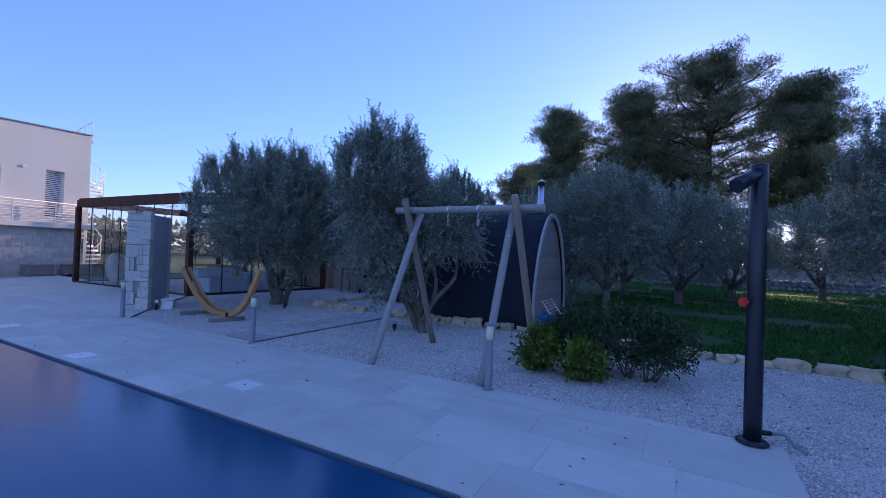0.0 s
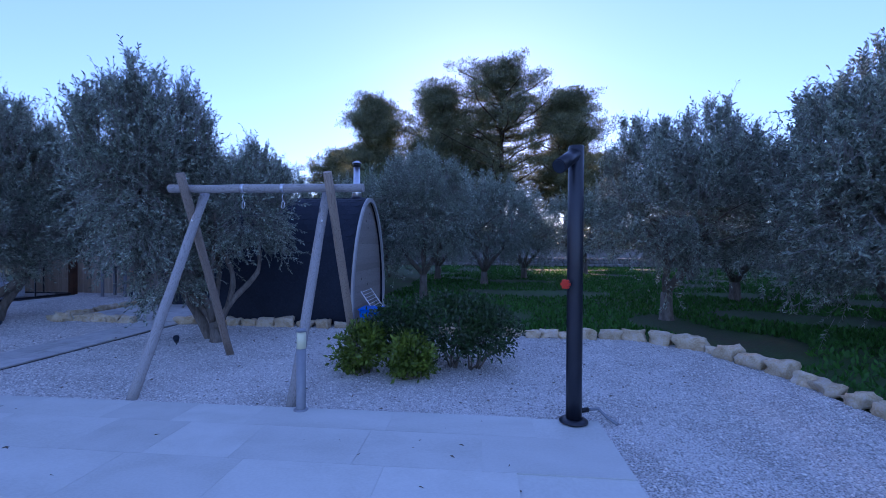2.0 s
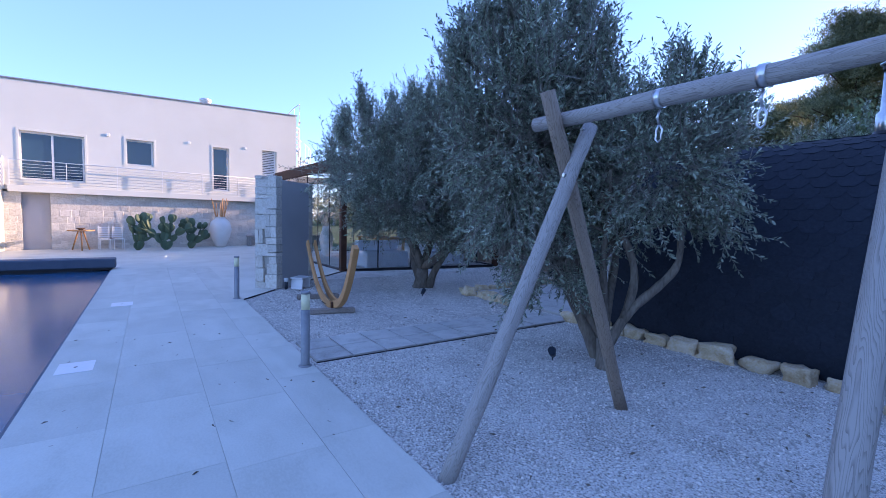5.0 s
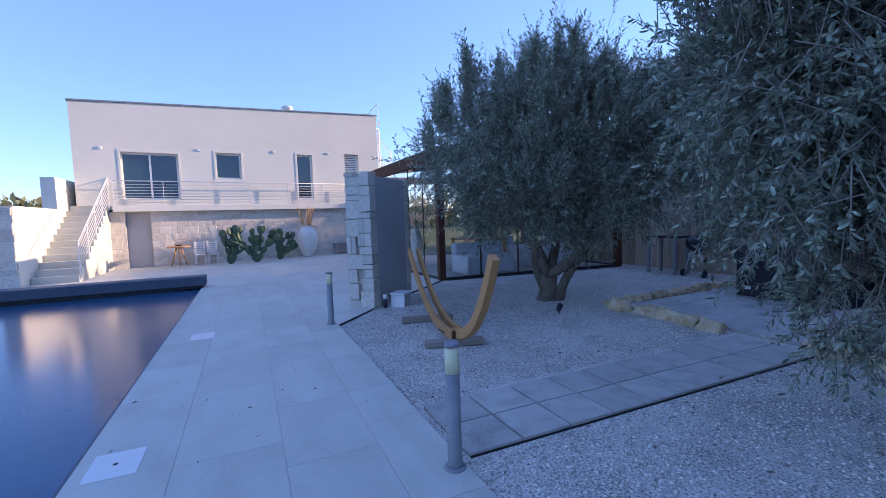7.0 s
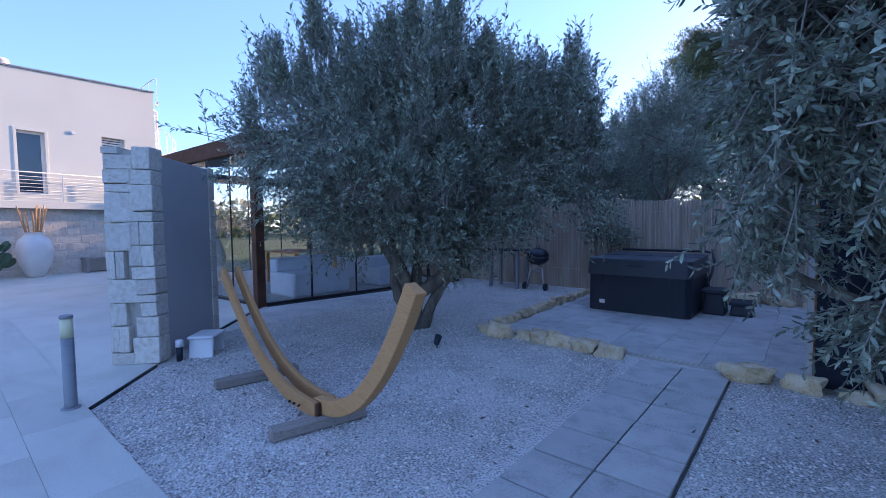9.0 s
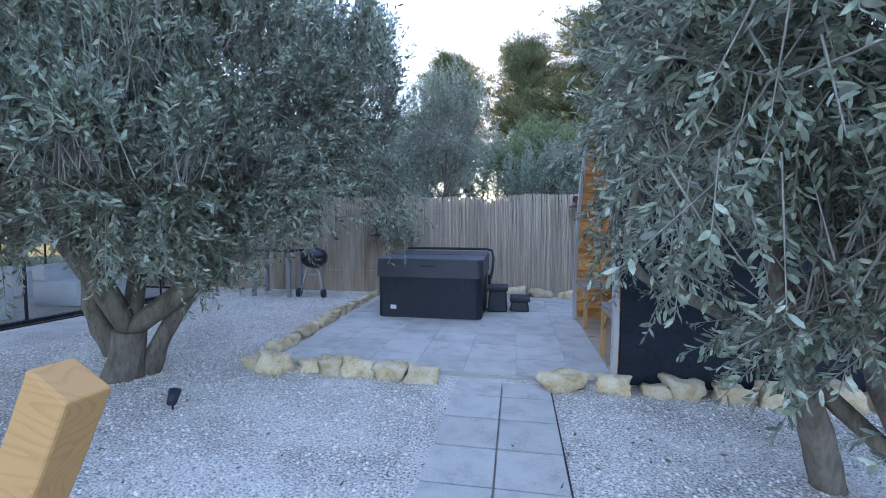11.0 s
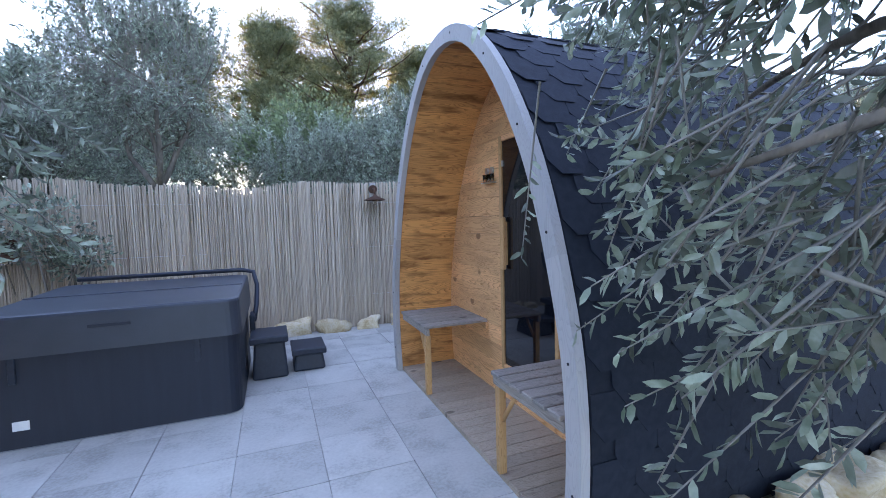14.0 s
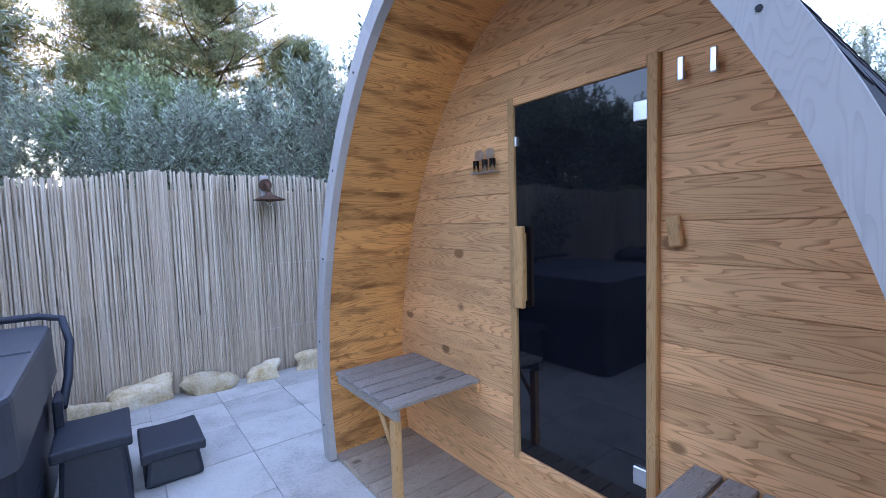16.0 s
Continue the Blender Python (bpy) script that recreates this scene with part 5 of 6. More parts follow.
part("roof_vent", lathe([(0.20, 5.4), (0.20, 6.0), (0.25, 6.02), (0.22, 6.10), (0.10, 6.13)], 20), WHITEMETAL, house, "white roof vent", pose(-0.9, 5.1, 0.16))
lower = part("ground_floor_wall", cut_wall(-0.36, -0.05, -1.6, 8.45, 0.0, 1.92, 1.92, [(-0.69, 0.02, 0.0, 1.86)]), PALEJOINT, house, "limestone-clad wall")
rr = random.Random(31)
z = 0.0
while z < 1.88:
    h = min(rr.choice((0.10, 0.14, 0.18, 0.23)), 1.92 - z)
    y = -1.58
    while y < 8.42:
        w = min(rr.uniform(0.12, 0.42), 8.44 - y)
        if y < -0.69 < y + w:
            w = -0.69 - y
        elif -0.69 <= y < 0.02:
            y = 0.02
            continue
        if w > 0.03:
            piece("stone", stone, STONE, lower, Matrix.Translation((-0.06, y + w / 2, z + h / 2)) @ Matrix.Diagonal((0.11 + rr.uniform(0, 0.03), w * 1.03, h * 1.04, 1)))
        y += w
    z += h
bal = part("balcony_slab", box(-0.05, 0.25, -1.0, 8.9, 1.93, 2.14, 0.006), PLASTER, house)
rail = part("balcony_railing", tube([(0.2, -0.95, 2.96), (0.2, 8.85, 2.96)], 0.016, 8), WHITEMETAL, house, "white horizontal-bar railing")
for k in range(7):
    part("bar", tube([(0.2, -0.95, 2.24 + 0.1 * k), (0.2, 8.85, 2.24 + 0.1 * k)], 0.007, 6), WHITEMETAL, rail)
for k in range(8):
    part("baluster", box(0.185, 0.215, -0.96 + 1.4 * k, -0.94 + 1.4 * k, 2.14, 2.96), WHITEMETAL, rail)
for y0, y1, z0, z1 in (W1, W2, W3):
    wd = part("window", box(-0.20, -0.14, y0, y0 + 0.05, z0, z1, 0.003), WHITEMETAL, house)
    part("frame_side", box(-0.20, -0.14, y1 - 0.05, y1, z0, z1, 0.003), WHITEMETAL, wd)
    part("frame_head", box(-0.20, -0.14, y0 + 0.05, y1 - 0.05, z1 - 0.06, z1, 0.003), WHITEMETAL, wd)
    part("frame_sill", box(-0.20, -0.14, y0 + 0.05, y1 - 0.05, z0, z0 + 0.05, 0.003), WHITEMETAL, wd)
    part("pane", box(-0.18, -0.165, y0 + 0.05, y1 - 0.05, z0 + 0.05, z1 - 0.06), WINDOWGLASS, wd)
    part("surround", box(0.0, 0.014, y0 - 0.07, y0 - 0.002, z0 - 0.02, z1 + 0.08, 0.004), PLASTER, wd)
    part("surround", box(0.0, 0.014, y1 + 0.002, y1 + 0.07, z0 - 0.02, z1 + 0.08, 0.004), PLASTER, wd)
    part("surround", box(0.0, 0.014, y0 - 0.002, y1 + 0.002, z1 + 0.002, z1 + 0.08, 0.004), PLASTER, wd)
    if y1 - y0 > 1.2:
        part("mullion", box(-0.20, -0.13, 0.10, 0.16, z0 + 0.05, z1 - 0.06), WHITEMETAL, wd)
shut = part("louvre_shutter", box(-0.20, -0.15, W4[0], W4[0] + 0.05, W4[2], W4[3]), WHITEMETAL, house)
part("stile", box(-0.20, -0.15, W4[1] - 0.05, W4[1], W4[2], W4[3]), WHITEMETAL, shut)
part("backing", box(-0.24, -0.21, W4[0], W4[1], W4[2], W4[3]), DARKMETAL, shut)
for k in range(24):
    z = W4[2] + 0.04 + k * 0.077
    part("slat", box(-0.19, -0.16, W4[0] + 0.05, W4[1] - 0.05, z, z + 0.05), WHITEMETAL, shut)
for y in (-1.2, 1.63, 4.24, 6.43):
    part("wall_light", box(0.0, 0.03, y - 0.05, y + 0.05, 4.02 + 0.03 * y, 4.12 + 0.03 * y, 0.01), WHITEPLASTIC, house, "small white wall light")
part("house_door", box(-0.28, -0.22, -0.69, 0.02, 0.0, 1.86, 0.004), GREYPLASTER, house, "grey plain ground-floor door")
# spiral escape ladder at the side
lad = part("escape_stair", tube([(-1.5, 9.6, 0.0), (-1.5, 9.6, 5.8)], 0.05, 10), WHITEMETAL, house, "white spiral steel stair")
for k in range(30):
    a = k * 0.42
    z = 0.2 * k + 0.2
    c, s = math.cos(a), math.sin(a)
    part("tread", tube([(-1.5, 9.6, z), (-1.5 + 0.6 * c, 9.6 + 0.6 * s, z)], [0.03, 0.06], 6), WHITEMETAL, lad)
    part("baluster", tube([(-1.5 + 0.6 * c, 9.6 + 0.6 * s, z), (-1.5 + 0.6 * c, 9.6 + 0.6 * s, z + 0.9)], 0.012, 6), WHITEMETAL, lad)
part("handrail", tube([(-1.5 + 0.6 * math.cos(k * 0.21), 9.6 + 0.6 * math.sin(k * 0.21), 0.1 * k + 1.1) for k in range(59)], 0.02, 6), WHITEMETAL, lad)

# outside stair with its walls
stair = thing("outdoor_staircase", "pale concrete outdoor staircase with white walls, sunlit", "stairs")
n = 12
for k in range(n):
    x1 = -17.95 - k * 0.29
    part("step", box(-21.6, x1, -1.80, -0.80, 0.18 * k if k else 0.0, 0.18 * (k + 1), 0.006), PAVING, stair)
part("stair_wall", box(-20.2, -17.42, -2.15, -1.81, 0, 2.02, 0.004), PLASTER, stair, "white rendered wall")
part("tall_wall", box(-22.6, -20.2, -2.16, -1.81, 0, 2.98, 0.004), PLASTER, stair, "white rendered wall")
wend = part("stone_end", box(-17.42, -17.36, -2.15, -1.81, 0, 2.0), MORTAR, stair, "limestone wall end")
rr = random.Random(8)
z = 0.0
while z < 1.95:
    h = rr.uniform(0.14, 0.26)
    h = min(h, 2.04 - z)
    piece("stone", stone, STONE, wend, Matrix.Translation((-17.36, -1.98 + rr.uniform(-0.02, 0.02), z + h / 2)) @ Matrix.Diagonal((0.10, 0.36, h * 1.03, 1)))
    z += h
srail = part("handrail", tube([(-18.0, -0.78, 1.05), (-21.3, -0.78, 3.1)], 0.018, 8), WHITEMETAL, stair, "cream metal stair railing")
for k in range(6):
    part("bar", tube([(-18.0, -0.78, 0.35 + 0.12 * k), (-21.3, -0.78, 2.4 + 0.12 * k)], 0.008, 6), WHITEMETAL, srail)
for k in range(5):
    x = -18.0 - k * 0.8
    part("baluster", box(x - 0.015, x + 0.015, -0.795, -0.765, 0.05 + 0.62 * k * 0.8, 1.05 + 0.62 * k * 0.8), WHITEMETAL, srail)
part("platform", box(-22.0, -21.25, -1.8, 0.0, 2.0, 2.14, 0.004), PAVING, stair)


# ---- in front of the house ----
def on_house(x, y, z=0.004, rz=0):
    return H @ pose(x, y, z, 0, 0, rz)


vase = thing("floor_vase", "large white clay vase holding bare sticks", "vase", m=on_house(0.55, 5.22))
part("body", lathe([(0.15, 0), (0.20, 0.04), (0.36, 0.42), (0.42, 0.75), (0.36, 1.02), (0.22, 1.16), (0.20, 1.20), (0.25, 1.25), (0.22, 1.25), (0.16, 1.15)], 32), TERRACOTTA, vase)
rr = random.Random(2)
for k in range(12):
    a = rr.uniform(0, 6.28)
    part("stick", tube([(0.1 * math.cos(a), 0.1 * math.sin(a), 0.9), (0.36 * math.cos(a) * rr.random(), 0.36 * math.sin(a), rr.uniform(1.8, 2.1))], [0.022, 0.016], 6), HONEY_Z, vase)


def cactus(x, y, seed, s):
    rr = random.Random(seed)
    ob = thing("prickly_pear", "prickly pear cactus with flat green pads", "plant", "cacti by the wall", on_house(x, y))
    pads = [((0, 0, 0.0), 0.0, 0.0)]
    for gen in range(4):
        nxt = []
        for p, tilt, az in pads:
            for k in range(2 if gen else 3):
                t2, a2 = tilt + rr.uniform(-35, 35), az + rr.uniform(-45, 45)
                L = s * rr.uniform(0.30, 0.40)
                m = pose(*p, t2, 0, 0) @ pose(0, 0, 0, 0, 0, a2)
                bmp = bmesh.new()
                bmesh.ops.create_uvsphere(bmp, u_segments=10, v_segments=7, radius=0.5)
                for v in bmp.verts:
                    v.co = Vector((v.co.x * L * 0.18, v.co.y * L * 0.75, (v.co.z + 0.48) * L))
                    v.co.y *= 0.75 + 0.4 * v.co.z / L
                part("pad", bmp, CACTUS, ob, "", m, smooth=True)
                tip = m @ Vector((0, 0, L * 0.93))
                if len(nxt) < 7:
                    nxt.append((tuple(tip), t2, a2))
        pads = nxt
    return ob


cactus(1.3, 2.25, 1, 1.0)
cactus(1.4, 3.1, 2, 1.0)
cactus(1.0, 4.0, 3, 0.9)
tb = thing("side_table", "small round brown wooden table by the stone wall", "table", m=on_house(0.6, 0.75))
part("tabletop", lathe([(0.36, 0.66), (0.37, 0.68), (0.36, 0.70)], 24), LARCH, tb)
for k in range(3):
    a = k * 2.09
    part("leg", tube([(0.08 * math.cos(a), 0.08 * math.sin(a), 0.66), (0.27 * math.cos(a), 0.27 * math.sin(a), 0.0)], 0.022, 8), LARCH, tb)
part("bowl", lathe([(0.05, 0.70), (0.13, 0.76), (0.12, 0.76), (0.04, 0.71)], 16), CORTEN, tb)
for y in (1.75, 1.45):
    chair = thing("slatted_chair", "white slatted garden chair by the stone wall", "chair", "garden chairs", on_house(0.5, y))
    for k in range(5):
        part("seat_slat", box(-0.22 + k * 0.09, -0.15 + k * 0.09, -0.22, 0.22, 0.36, 0.38), WHITEMETAL, chair)
        part("back_slat", box(-0.26, -0.24, -0.22, 0.22, 0.42 + 0.08 * k, 0.47 + 0.08 * k), WHITEMETAL, chair)
    for sx in (-0.22, 0.2):
        for sy in (-0.2, 0.2):
            part("leg", box(sx - 0.015, sx + 0.015, sy - 0.015, sy + 0.015, 0, 0.36 if sx > 0 else 0.84), WHITEMETAL, chair)
for y in (6.9, 8.2, 9.4):
    bn = thing("wooden_bench", "low dark wooden bench along the stone wall", "bench", "house benches", on_house(0.35, y))
    part("seat", box(-0.2, 0.2, -0.52, 0.52, 0.40, 0.45, 0.005), GREY_Y, bn)
    part("front_panel", box(0.14, 0.17, -0.50, 0.50, 0.05, 0.40, 0.003), GREY_Y, bn)
    for sy in (-0.46, 0.46):
        part("leg", box(-0.18, 0.19, sy - 0.04, sy + 0.04, 0, 0.40, 0.004), GREY_Z, bn)
bg = thing("garden_wall", "dark boundary wall beside the staircase", "wall", kind="structure")
part("wall", box(-22, -17.6, -4.6, -4.3, -0.03, 1.9), CORTEN, bg)
um = thing("parasol", "closed white parasol beside the stairs", "parasol", m=pose(-17.0, -2.6, 0.004))
part("pole", tube([(0, 0, 0), (0, 0, 2.25)], 0.024, 10), GREYMETAL, um)
part("canopy", lathe([(0.05, 0.95), (0.17, 1.0), (0.12, 1.7), (0.04, 2.2)], 12), CLOTH, um)
part("base", lathe([(0.30, 0), (0.30, 0.05), (0.05, 0.09)], 20), GREYMETAL, um)

# ---- beside the sauna ----
crate = thing("storage_bin", "blue plastic bin beside the sauna", "bin", m=pose(-2.28, 8.45, -0.02))
bm = box(-0.17, 0.17, -0.22, 0.22, 0, 0.30, 0.012)
for v in bm.verts:
    if v.co.z < 0.1:
        v.co.x *= 0.86
        v.co.y *= 0.86
part("tub", bm, BLUE, crate)
part("rim", box(-0.19, 0.19, -0.24, 0.24, 0.30, 0.325, 0.008), BLUE, crate)
rack = thing("leaning_rack", "white plastic-coated drying rack leaning on the sauna", "rack", m=pose(-2.12, 9.0, -0.02, 0, -35, 0))
for sy in (-0.35, 0.35):
    part("side_bar", tube([(0, sy, 0), (0, sy, 0.72)], 0.012, 8), WHITEMETAL, rack)
for k in range(11):
    part("rung", tube([(0, -0.35, 0.04 + 0.066 * k), (0, 0.35, 0.04 + 0.066 * k)], 0.007, 6), WHITEMETAL, rack)

# ---- shrubs ----
shrub((-0.55, 5.85, 0), [(-0.1, 0.0, 0.50, 0.62, 0.52, 0.36), (-0.75, 0.0, 0.46, 0.38, 0.36, 0.30), (0.35, -0.08, 0.45, 0.36, 0.40, 0.32)], 3, 21000, SHRUB, 0.045, "dense dark green evergreen shrub in gravel")
shrub((-1.62, 5.50, 0), [(0.0, 0.0, 0.27, 0.30, 0.30, 0.27)], 4, 30000, SHRUB2, 0.058, "small yellow-green shrub in gravel")
shrub((-1.02, 5.32, 0), [(0.0, 0.0, 0.25, 0.26, 0.24, 0.26)], 5, 30000, SHRUB2, 0.058, "small yellow-green shrub in gravel")

shrub((-8.25, 12.15, 0), [(0.0, 0.0, 1.30, 0.50, 0.16, 0.36), (0.35, 0.0, 1.05, 0.28, 0.14, 0.25)], 8, 11000, OLIVE, 0.055, "dark brownish-green climber hanging over the reed fence", "climber")

# ---- olive trees ----
olive_tree((-4.18, 6.78), 11, (-0.45, -0.2, 2.0), (1.1, 1.0, 1.3), 7400, 4, 0.075, 0.049, lean=(-0.05, 0.02), upright=0.2, lo=-1.3, six=True, fork=0.28, leaves=15,
           lobes=[(-0.72, -0.46, 2.2, 0.92, 0.9, 1.35), (0.32, 0.22, 1.88, 0.70, 0.70, 0.85), (-0.55, -0.40, 1.05, 0.60, 0.50, 0.48), (-0.75, 0.5, 2.2, 0.5, 0.5, 0.75)],
           limbs=[([(-0.06, 0.03, 0.22), (-0.50, 0.30, 0.70), (-0.80, 0.42, 0.88), (-1.12, 0.40, 1.0), (-1.18, 0.40, 1.2), (-1.14, 0.37, 1.5), (-1.05, 0.30, 1.9)], 0.043, 0.016),
                  ([(-0.22, 0.22, -0.06), (-0.34, 0.15, 0.3), (-0.58, 0.0, 0.8), (-0.8, -0.2, 1.5)], 0.085, 0.03),
                  ([(0.0, 0.0, 0.2), (0.15, 0.10, 0.58), (0.36, 0.25, 0.84), (0.50, 0.33, 1.05), (0.48, 0.30, 1.5)], 0.055, 0.025),
                  ([(0.12, 0.08, 0.5), (0.20, 0.14, 0.9), (0.10, 0.08, 1.28), (-0.22, -0.10, 1.7)], 0.045, 0.025)],
           extra=[(-1.28, 0.72, 1.38, 0.12), (-1.25, 0.82, 1.85, 0.11), (-1.1, 0.66, 1.2, 0.10), (-0.8, 1.0, 1.6, 0.16), (-1.25, 0.45, 1.8, 0.12),
                  (-0.9, 1.0, 2.05, 0.2), (-0.4, 1.0, 1.5, 0.18), (-0.35, 1.05, 1.75, 0.2)])
olive_tree((-9.20, 7.69), 12, (0.0, 0.0, 2.1), (2.0, 2.0, 1.5), 13500, 5, 0.135, 0.060, lean=(0.08, 0.0), upright=0.2, fork=0.40,
           lobes=[(-0.25, -0.1, 2.2, 1.95, 1.9, 1.5), (1.25, 0.75, 2.15, 0.95, 0.95, 1.25), (0.3, -0.6, 1.55, 1.3, 1.1, 0.75)],
           limbs=[([(0.10, 0.12, -0.06), (0.22, 0.16, 0.3), (0.5, 0.3, 0.8), (1.0, 0.6, 1.6)], 0.095, 0.04), ([(-0.08, 0.0, 0.2), (-0.2, -0.1, 0.6), (-0.15, -0.1, 1.1), (-0.5, -0.3, 1.9)], 0.08, 0.035)])
# a slim olive right behind the reed fence, and a rounded tree further back
olive_tree((-7.33, 12.8, -0.03), 21, (0.0, 0.1, 2.95), (0.95, 0.85, 0.95), 1500, 5, 0.055, 0.055, "slim silvery olive tree behind the reed fence", upright=0.3, fork=1.75)
shrub((-5.0, 20.2, -0.03), [(0.0, 0.0, 3.1, 1.75, 1.7, 1.75), (0.9, 0.2, 2.3, 1.3, 1.2, 1.3)], 22, 7000, DOME, 0.11, "rounded pale green broadleaf tree behind the fence", "round_tree")
field = "grey-green olive tree on the lawn"
olive_tree((-1.85, 12.3, -0.03), 13, (0.0, 0.0, 2.2), (1.45, 1.45, 1.5), 4500, 4, 0.11, 0.072, field, upright=0.15)
olive_tree((3.45, 9.85, -0.03), 14, (0.25, 0.0, 2.15), (1.70, 1.6, 1.75), 5200, 4, 0.12, 0.072, field, upright=0.15)
olive_tree((5.6, 7.2, -0.03), 15, (-0.2, 0.0, 1.95), (1.65, 1.7, 1.75), 5200, 4, 0.12, 0.072, field, upright=0.15)
generic = [olive_tree((8.6, 10.6, -0.03), 16, (0.0, 0.0, 2.15), (1.9, 1.9, 1.8), 2900, 4, 0.13, 0.085, field, upright=0.15),
           olive_tree((1.6, 20.5, -0.03), 17, (0.0, 0.0, 1.95), (1.8, 1.8, 1.65), 2500, 4, 0.13, 0.085, field, upright=0.15)]
for i, (x, y, s, rz) in enumerate(((-9.2, 14.2, 0.85, 20), (-5.2, 15.2, 0.80, 80), (-3.4, 13.7, 0.85, 200), (-10.6, 14.2, 1.05, 120), (-13.2, 14.6, 1.0, 300), (-15.9, 14.8, 1.1, 60),
                                   (-18.8, 15.2, 1.0, 10), (-0.2, 17.2, 1.05, 150), (5.2, 24.5, 1.1, 240), (6.6, 13.2, 1.1, 30), (10.5, 15.0, 1.2, 70), (9.5, 6.0, 1.1, 100),
                                   (-2.2, 19.5, 1.1, 130), (9.0, 21.0, 1.2, 190), (-9.5, 18.0, 1.15, 280), (12.5, 10.0, 1.2, 330), (8.0, 2.0, 1.1, 15), (-21.8, 16.0, 1.1, 170), (14.5, 19.0, 1.3, 45), (-6.8, 22.0, 1.2, 210))):
    copy_thing(generic[i % 2], pose(x, y, -0.03, 0, 0, rz) @ Matrix.Scale(1, 4)).scale = (s, s, s)

# ---- pines ----
pine_tree((1.6, 50, -0.1), 1, 22.5, 7.0)
pine_tree((-5.2, 51, -0.1), 2, 20.2, 4.4)
pine_tree((-12.8, 50, -0.1), 3, 18.6, 3.7)
pine_tree((8.8, 50, -0.1), 4, 18.6, 4.6)
p5 = pine_tree((-19.5, 58, -0.1), 5, 14.0, 4.0)
copy_thing(p5, pose(16, 62, -0.1, 0, 0, 90))
copy_thing(p5, pose(-2, 62, -0.1, 0, 0, 200))

# ---- far walls and woods ----
fw = thing("boundary_wall", "low dry-stone boundary wall beyond the lawn", "wall", kind="structure")
part("render", box(-12, 40, 36.3, 36.6, -0.03, 1.25), DRYSTONE, fw, "plain rendered wall")
rr = random.Random(77)
bm = bmesh.new()
base_rock = rock_bm((1, 1, 1), 5, 0.2, 1)
for z in (0.1, 0.32, 0.52):
    x = -12.0
    while x < 30:
        w = rr.uniform(0.25, 0.5)
        t_ = base_rock.copy()
        t_.transform(Matrix.Translation((x + w / 2, 33.0 + rr.uniform(-0.04, 0.04), z)) @ Matrix.Diagonal((w * 1.1, 0.4, 0.28, 1)))
        merge(bm, t_)
        x += w
base_rock.free()
tagged(part("dry_stones", bm, DRYSTONE, fw), kind="stuff")

rng = np.random.default_rng(5)
k = 380
ang = rng.uniform(0, 2 * np.pi, k)
rad = rng.uniform(66, 95, k)
cen = np.stack([rad * np.cos(ang), rad * np.sin(ang) + 5, rng.uniform(0.5, 4.0, k)], 1)
per = 160
off = unit(rng.normal(size=(k * per, 3))) * (rng.random(k * per) ** 0.4)[:, None] * np.array([4.5, 4.5, 2.2])
base = np.repeat(cen, per, 0) + off
way = unit(off + rng.normal(size=off.shape) + np.array([0, 0, 0.8]))
L = rng.uniform(0.6, 1.3, len(base))
wood = link_mesh("far_woods", leaf_mesh("far_woods", base, way, L, L * 0.3, rng), PINE)
tagged(wood, "distant dark belt of low trees", "woods", kind="stuff")

# utility poles behind the pavilion
for x, y in ((-33, 30), (-25, 32)):
    ob = thing("utility_pole", "distant wooden utility pole", "pole", "utility poles", pose(x, y, -0.03))
    part("pole", tube([(0, 0, 0), (0, 0, 7.4)], [0.13, 0.09], 8), PINEBARK, ob)
wire = part("overhead_cable", tube([(-41, 28, 7.4), (-37, 29, 7.0), (-33, 30, 7.25), (-29, 31, 6.9), (-25, 32, 7.25), (-15, 34.5, 6.6), (-5, 37, 7.2)], 0.02, 4), DARKMETAL)
tagged(wire, "thin dark overhead cable on poles", "cable")

# ---- grass and loose gravel ----
n = 120000
gx, gy = rng.uniform(-3.0, 16, n), 7.7 + 26 * rng.random(n) ** 1.6
side = rng.random(n) < 0.22
gx[side], gy[side] = rng.uniform(3.3, 14, side.sum()), rng.uniform(-4, 9, side.sum())
ok = ~((gx < -2.2) & (gy < 11.2)) & ~((gx < 3.35) & (gy < 8.0)) & ~((gx < 3.25) & (gy < 7.9))
patch = np.array([noise.noise((float(a) * 0.45, float(b) * 0.45, 0.0)) for a, b in zip(gx, gy)])
ok &= patch > -0.22
gx, gy = gx[ok], gy[ok]
gb = np.stack([gx, gy, np.full(len(gx), -0.035)], 1)
gw = unit(rng.normal(size=gb.shape) * 0.5 + np.array([0, 0, 1.0]))
L = rng.uniform(0.05, 0.13, len(gb))
tagged(link_mesh("grass", leaf_mesh("grass", gb, gw, L, L * 0.16 + 0.004, rng), GRASS), "short green winter grass", "grass", kind="stuff")

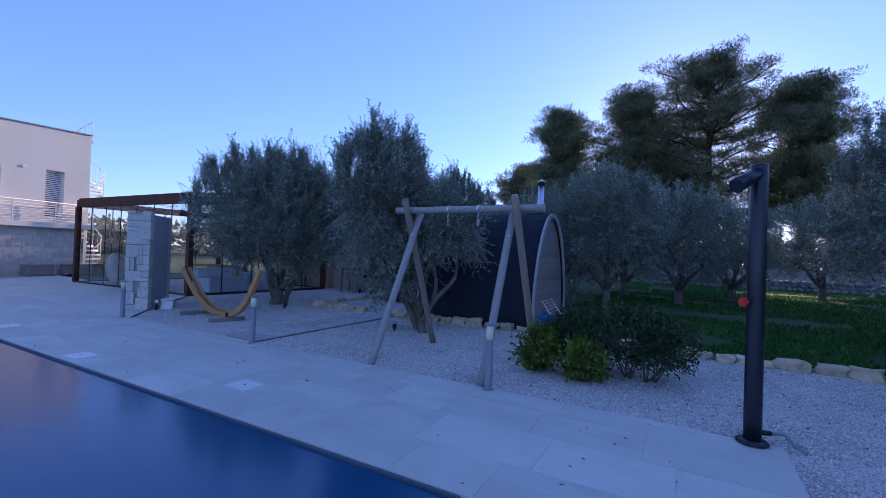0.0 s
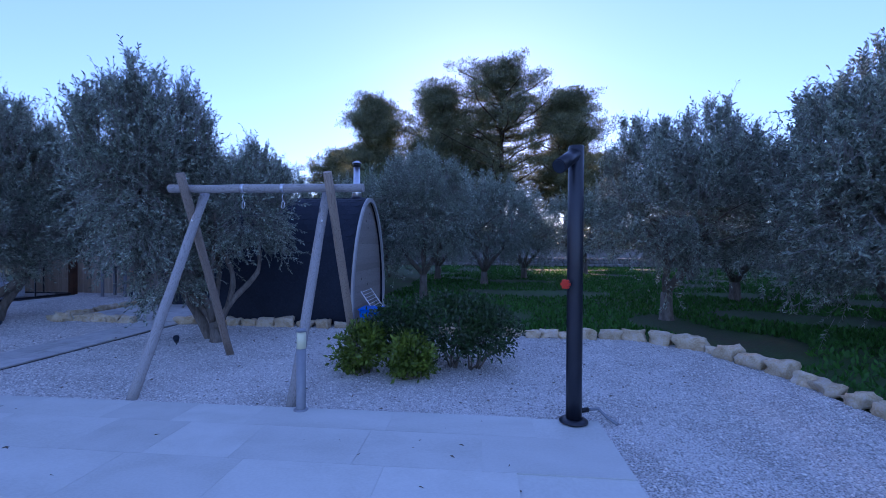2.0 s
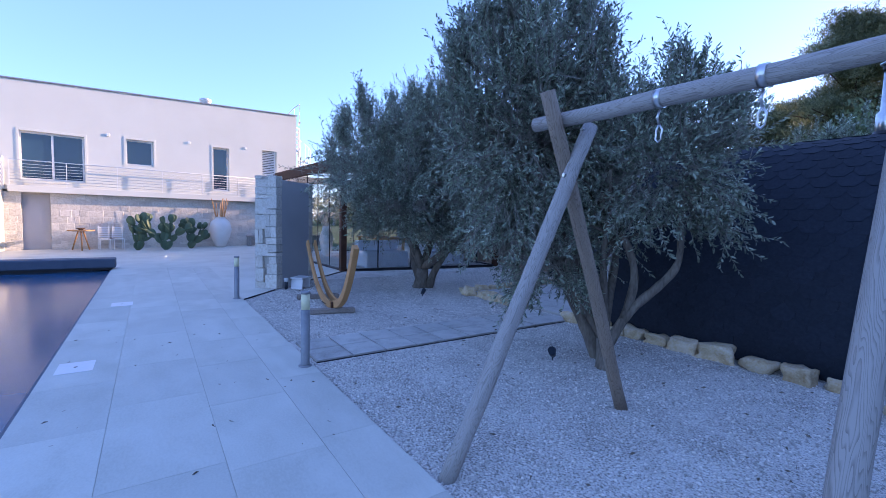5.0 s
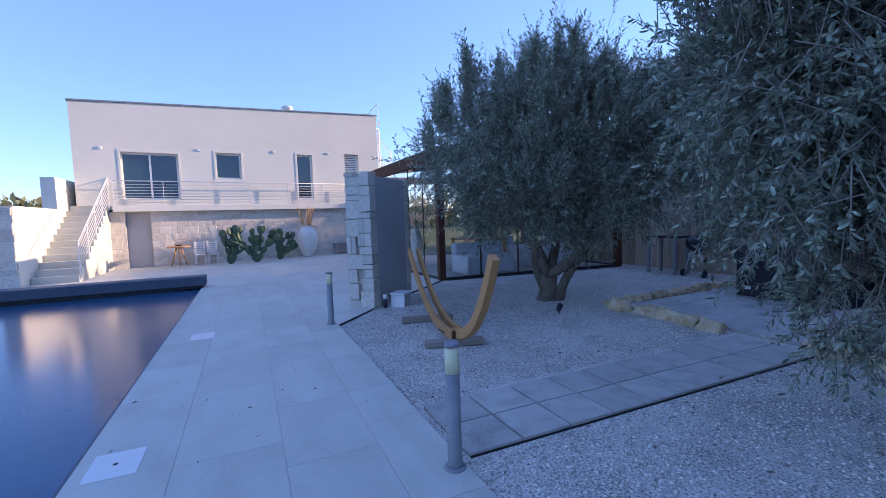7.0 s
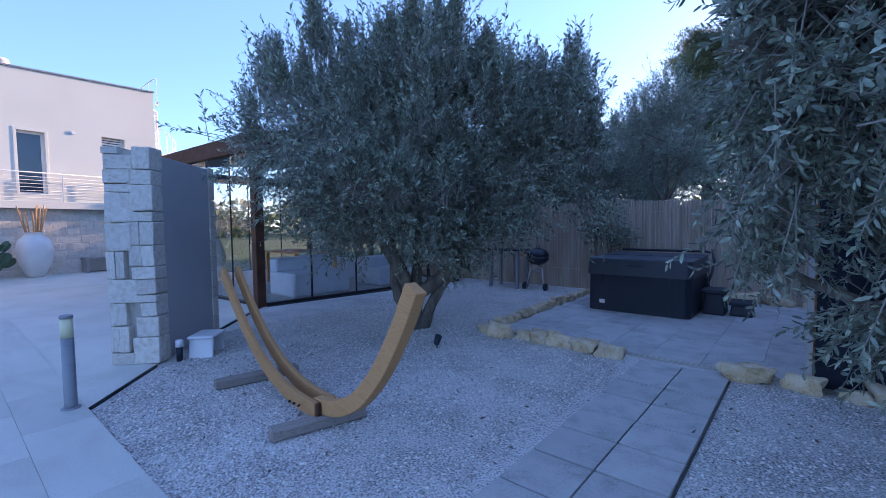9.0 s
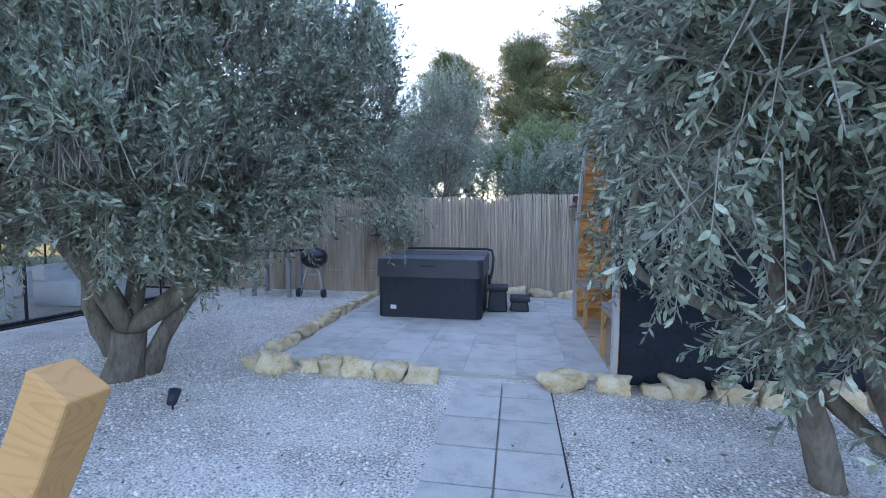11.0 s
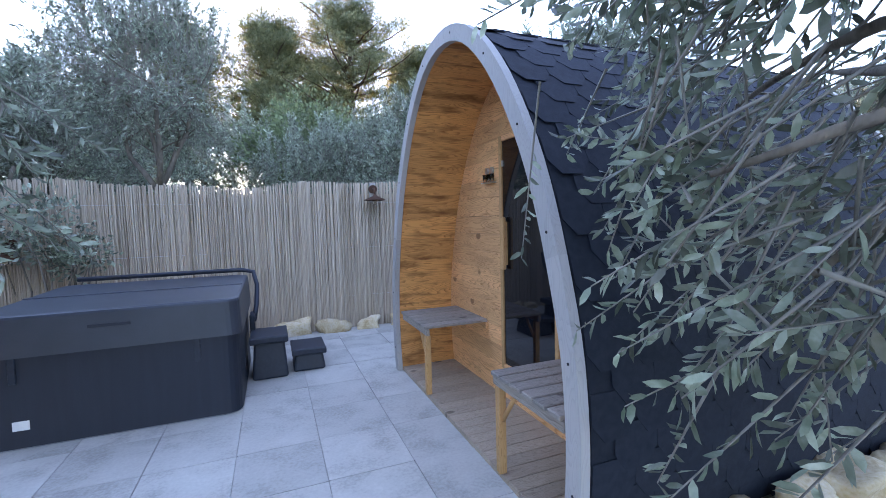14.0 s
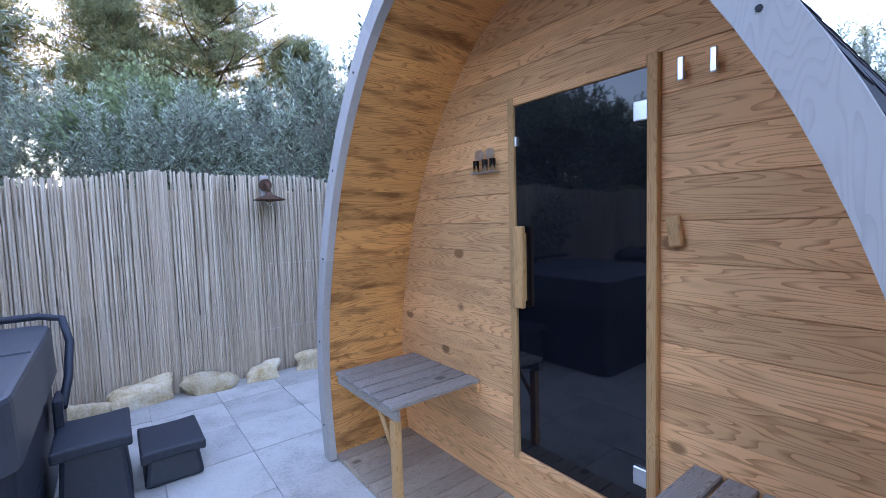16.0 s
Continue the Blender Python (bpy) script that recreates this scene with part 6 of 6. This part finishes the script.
n = 85000
px, py = rng.uniform(-11.0, 3.1, n), 4.37 + 3.7 * rng.random(n) ** 1.15
far = rng.random(n) < 0.16
px[far], py[far] = rng.uniform(-11.0, -8.5, far.sum()), rng.uniform(7.5, 12.2, far.sum())
near = rng.random(n) < 0.13
px[near], py[near] = rng.uniform(0.7, 3.1, near.sum()), rng.uniform(1.0, 5.0, near.sum())
ok = ~((px > -6.52) & (px < -5.66) & (py < 8.1)) & ~((px < -9.2) & (py < 4.37 + (-9.2 - px) * 1.0))
ok &= ~((px > 2.2) & (py > 7.2))
px, py = px[ok], py[ok]
n = len(px)
s = rng.uniform(0.005, 0.014, n)
octa = np.array([[1, 0, 0], [0, 1, 0], [-1, 0, 0], [0, -1, 0], [0, 0, 1], [0, 0, -1]], float)
v = octa[None] * (s[:, None] * rng.uniform(0.6, 1.4, (n, 6)))[:, :, None]
a = rng.uniform(0, 6.28, n)
rot = np.stack([np.stack([np.cos(a), -np.sin(a), 0 * a], 1), np.stack([np.sin(a), np.cos(a), 0 * a], 1), np.stack([0 * a, 0 * a, 0 * a + 0.7], 1)], 1)
v = np.einsum("nij,nkj->nki", rot, v) + np.stack([px, py, np.full(n, -0.002)], 1)[:, None]
q = np.array([[0, 1, 4], [1, 2, 4], [2, 3, 4], [3, 0, 4], [1, 0, 5], [2, 1, 5], [3, 2, 5], [0, 3, 5]])
f = (q[None] + 6 * np.arange(n)[:, None, None]).reshape(-1, 3)
tagged(link_mesh("loose_gravel", arrays_mesh("loose_gravel", v.reshape(-1, 3), f), PEBBLE), "loose pale crushed stone chips", "gravel", kind="stuff")

n = 620
lx, ly = rng.uniform(-10, 2.5, n), rng.uniform(4.4, 7.8, n)
lx[:60], ly[:60] = rng.uniform(-8, 0, 60), rng.uniform(2.4, 4.3, 60)
lb = np.stack([lx, ly, np.full(n, 0.012)], 1)
lw = unit(np.stack([rng.normal(size=n), rng.normal(size=n), rng.uniform(0, 0.25, n)], 1))
L = rng.uniform(0.02, 0.05, n)
tagged(link_mesh("fallen_leaves", leaf_mesh("fallen_leaves", lb, lw, L, L * 0.2, rng), BARK), "scattered dry brown fallen leaves", "leaves", kind="stuff")
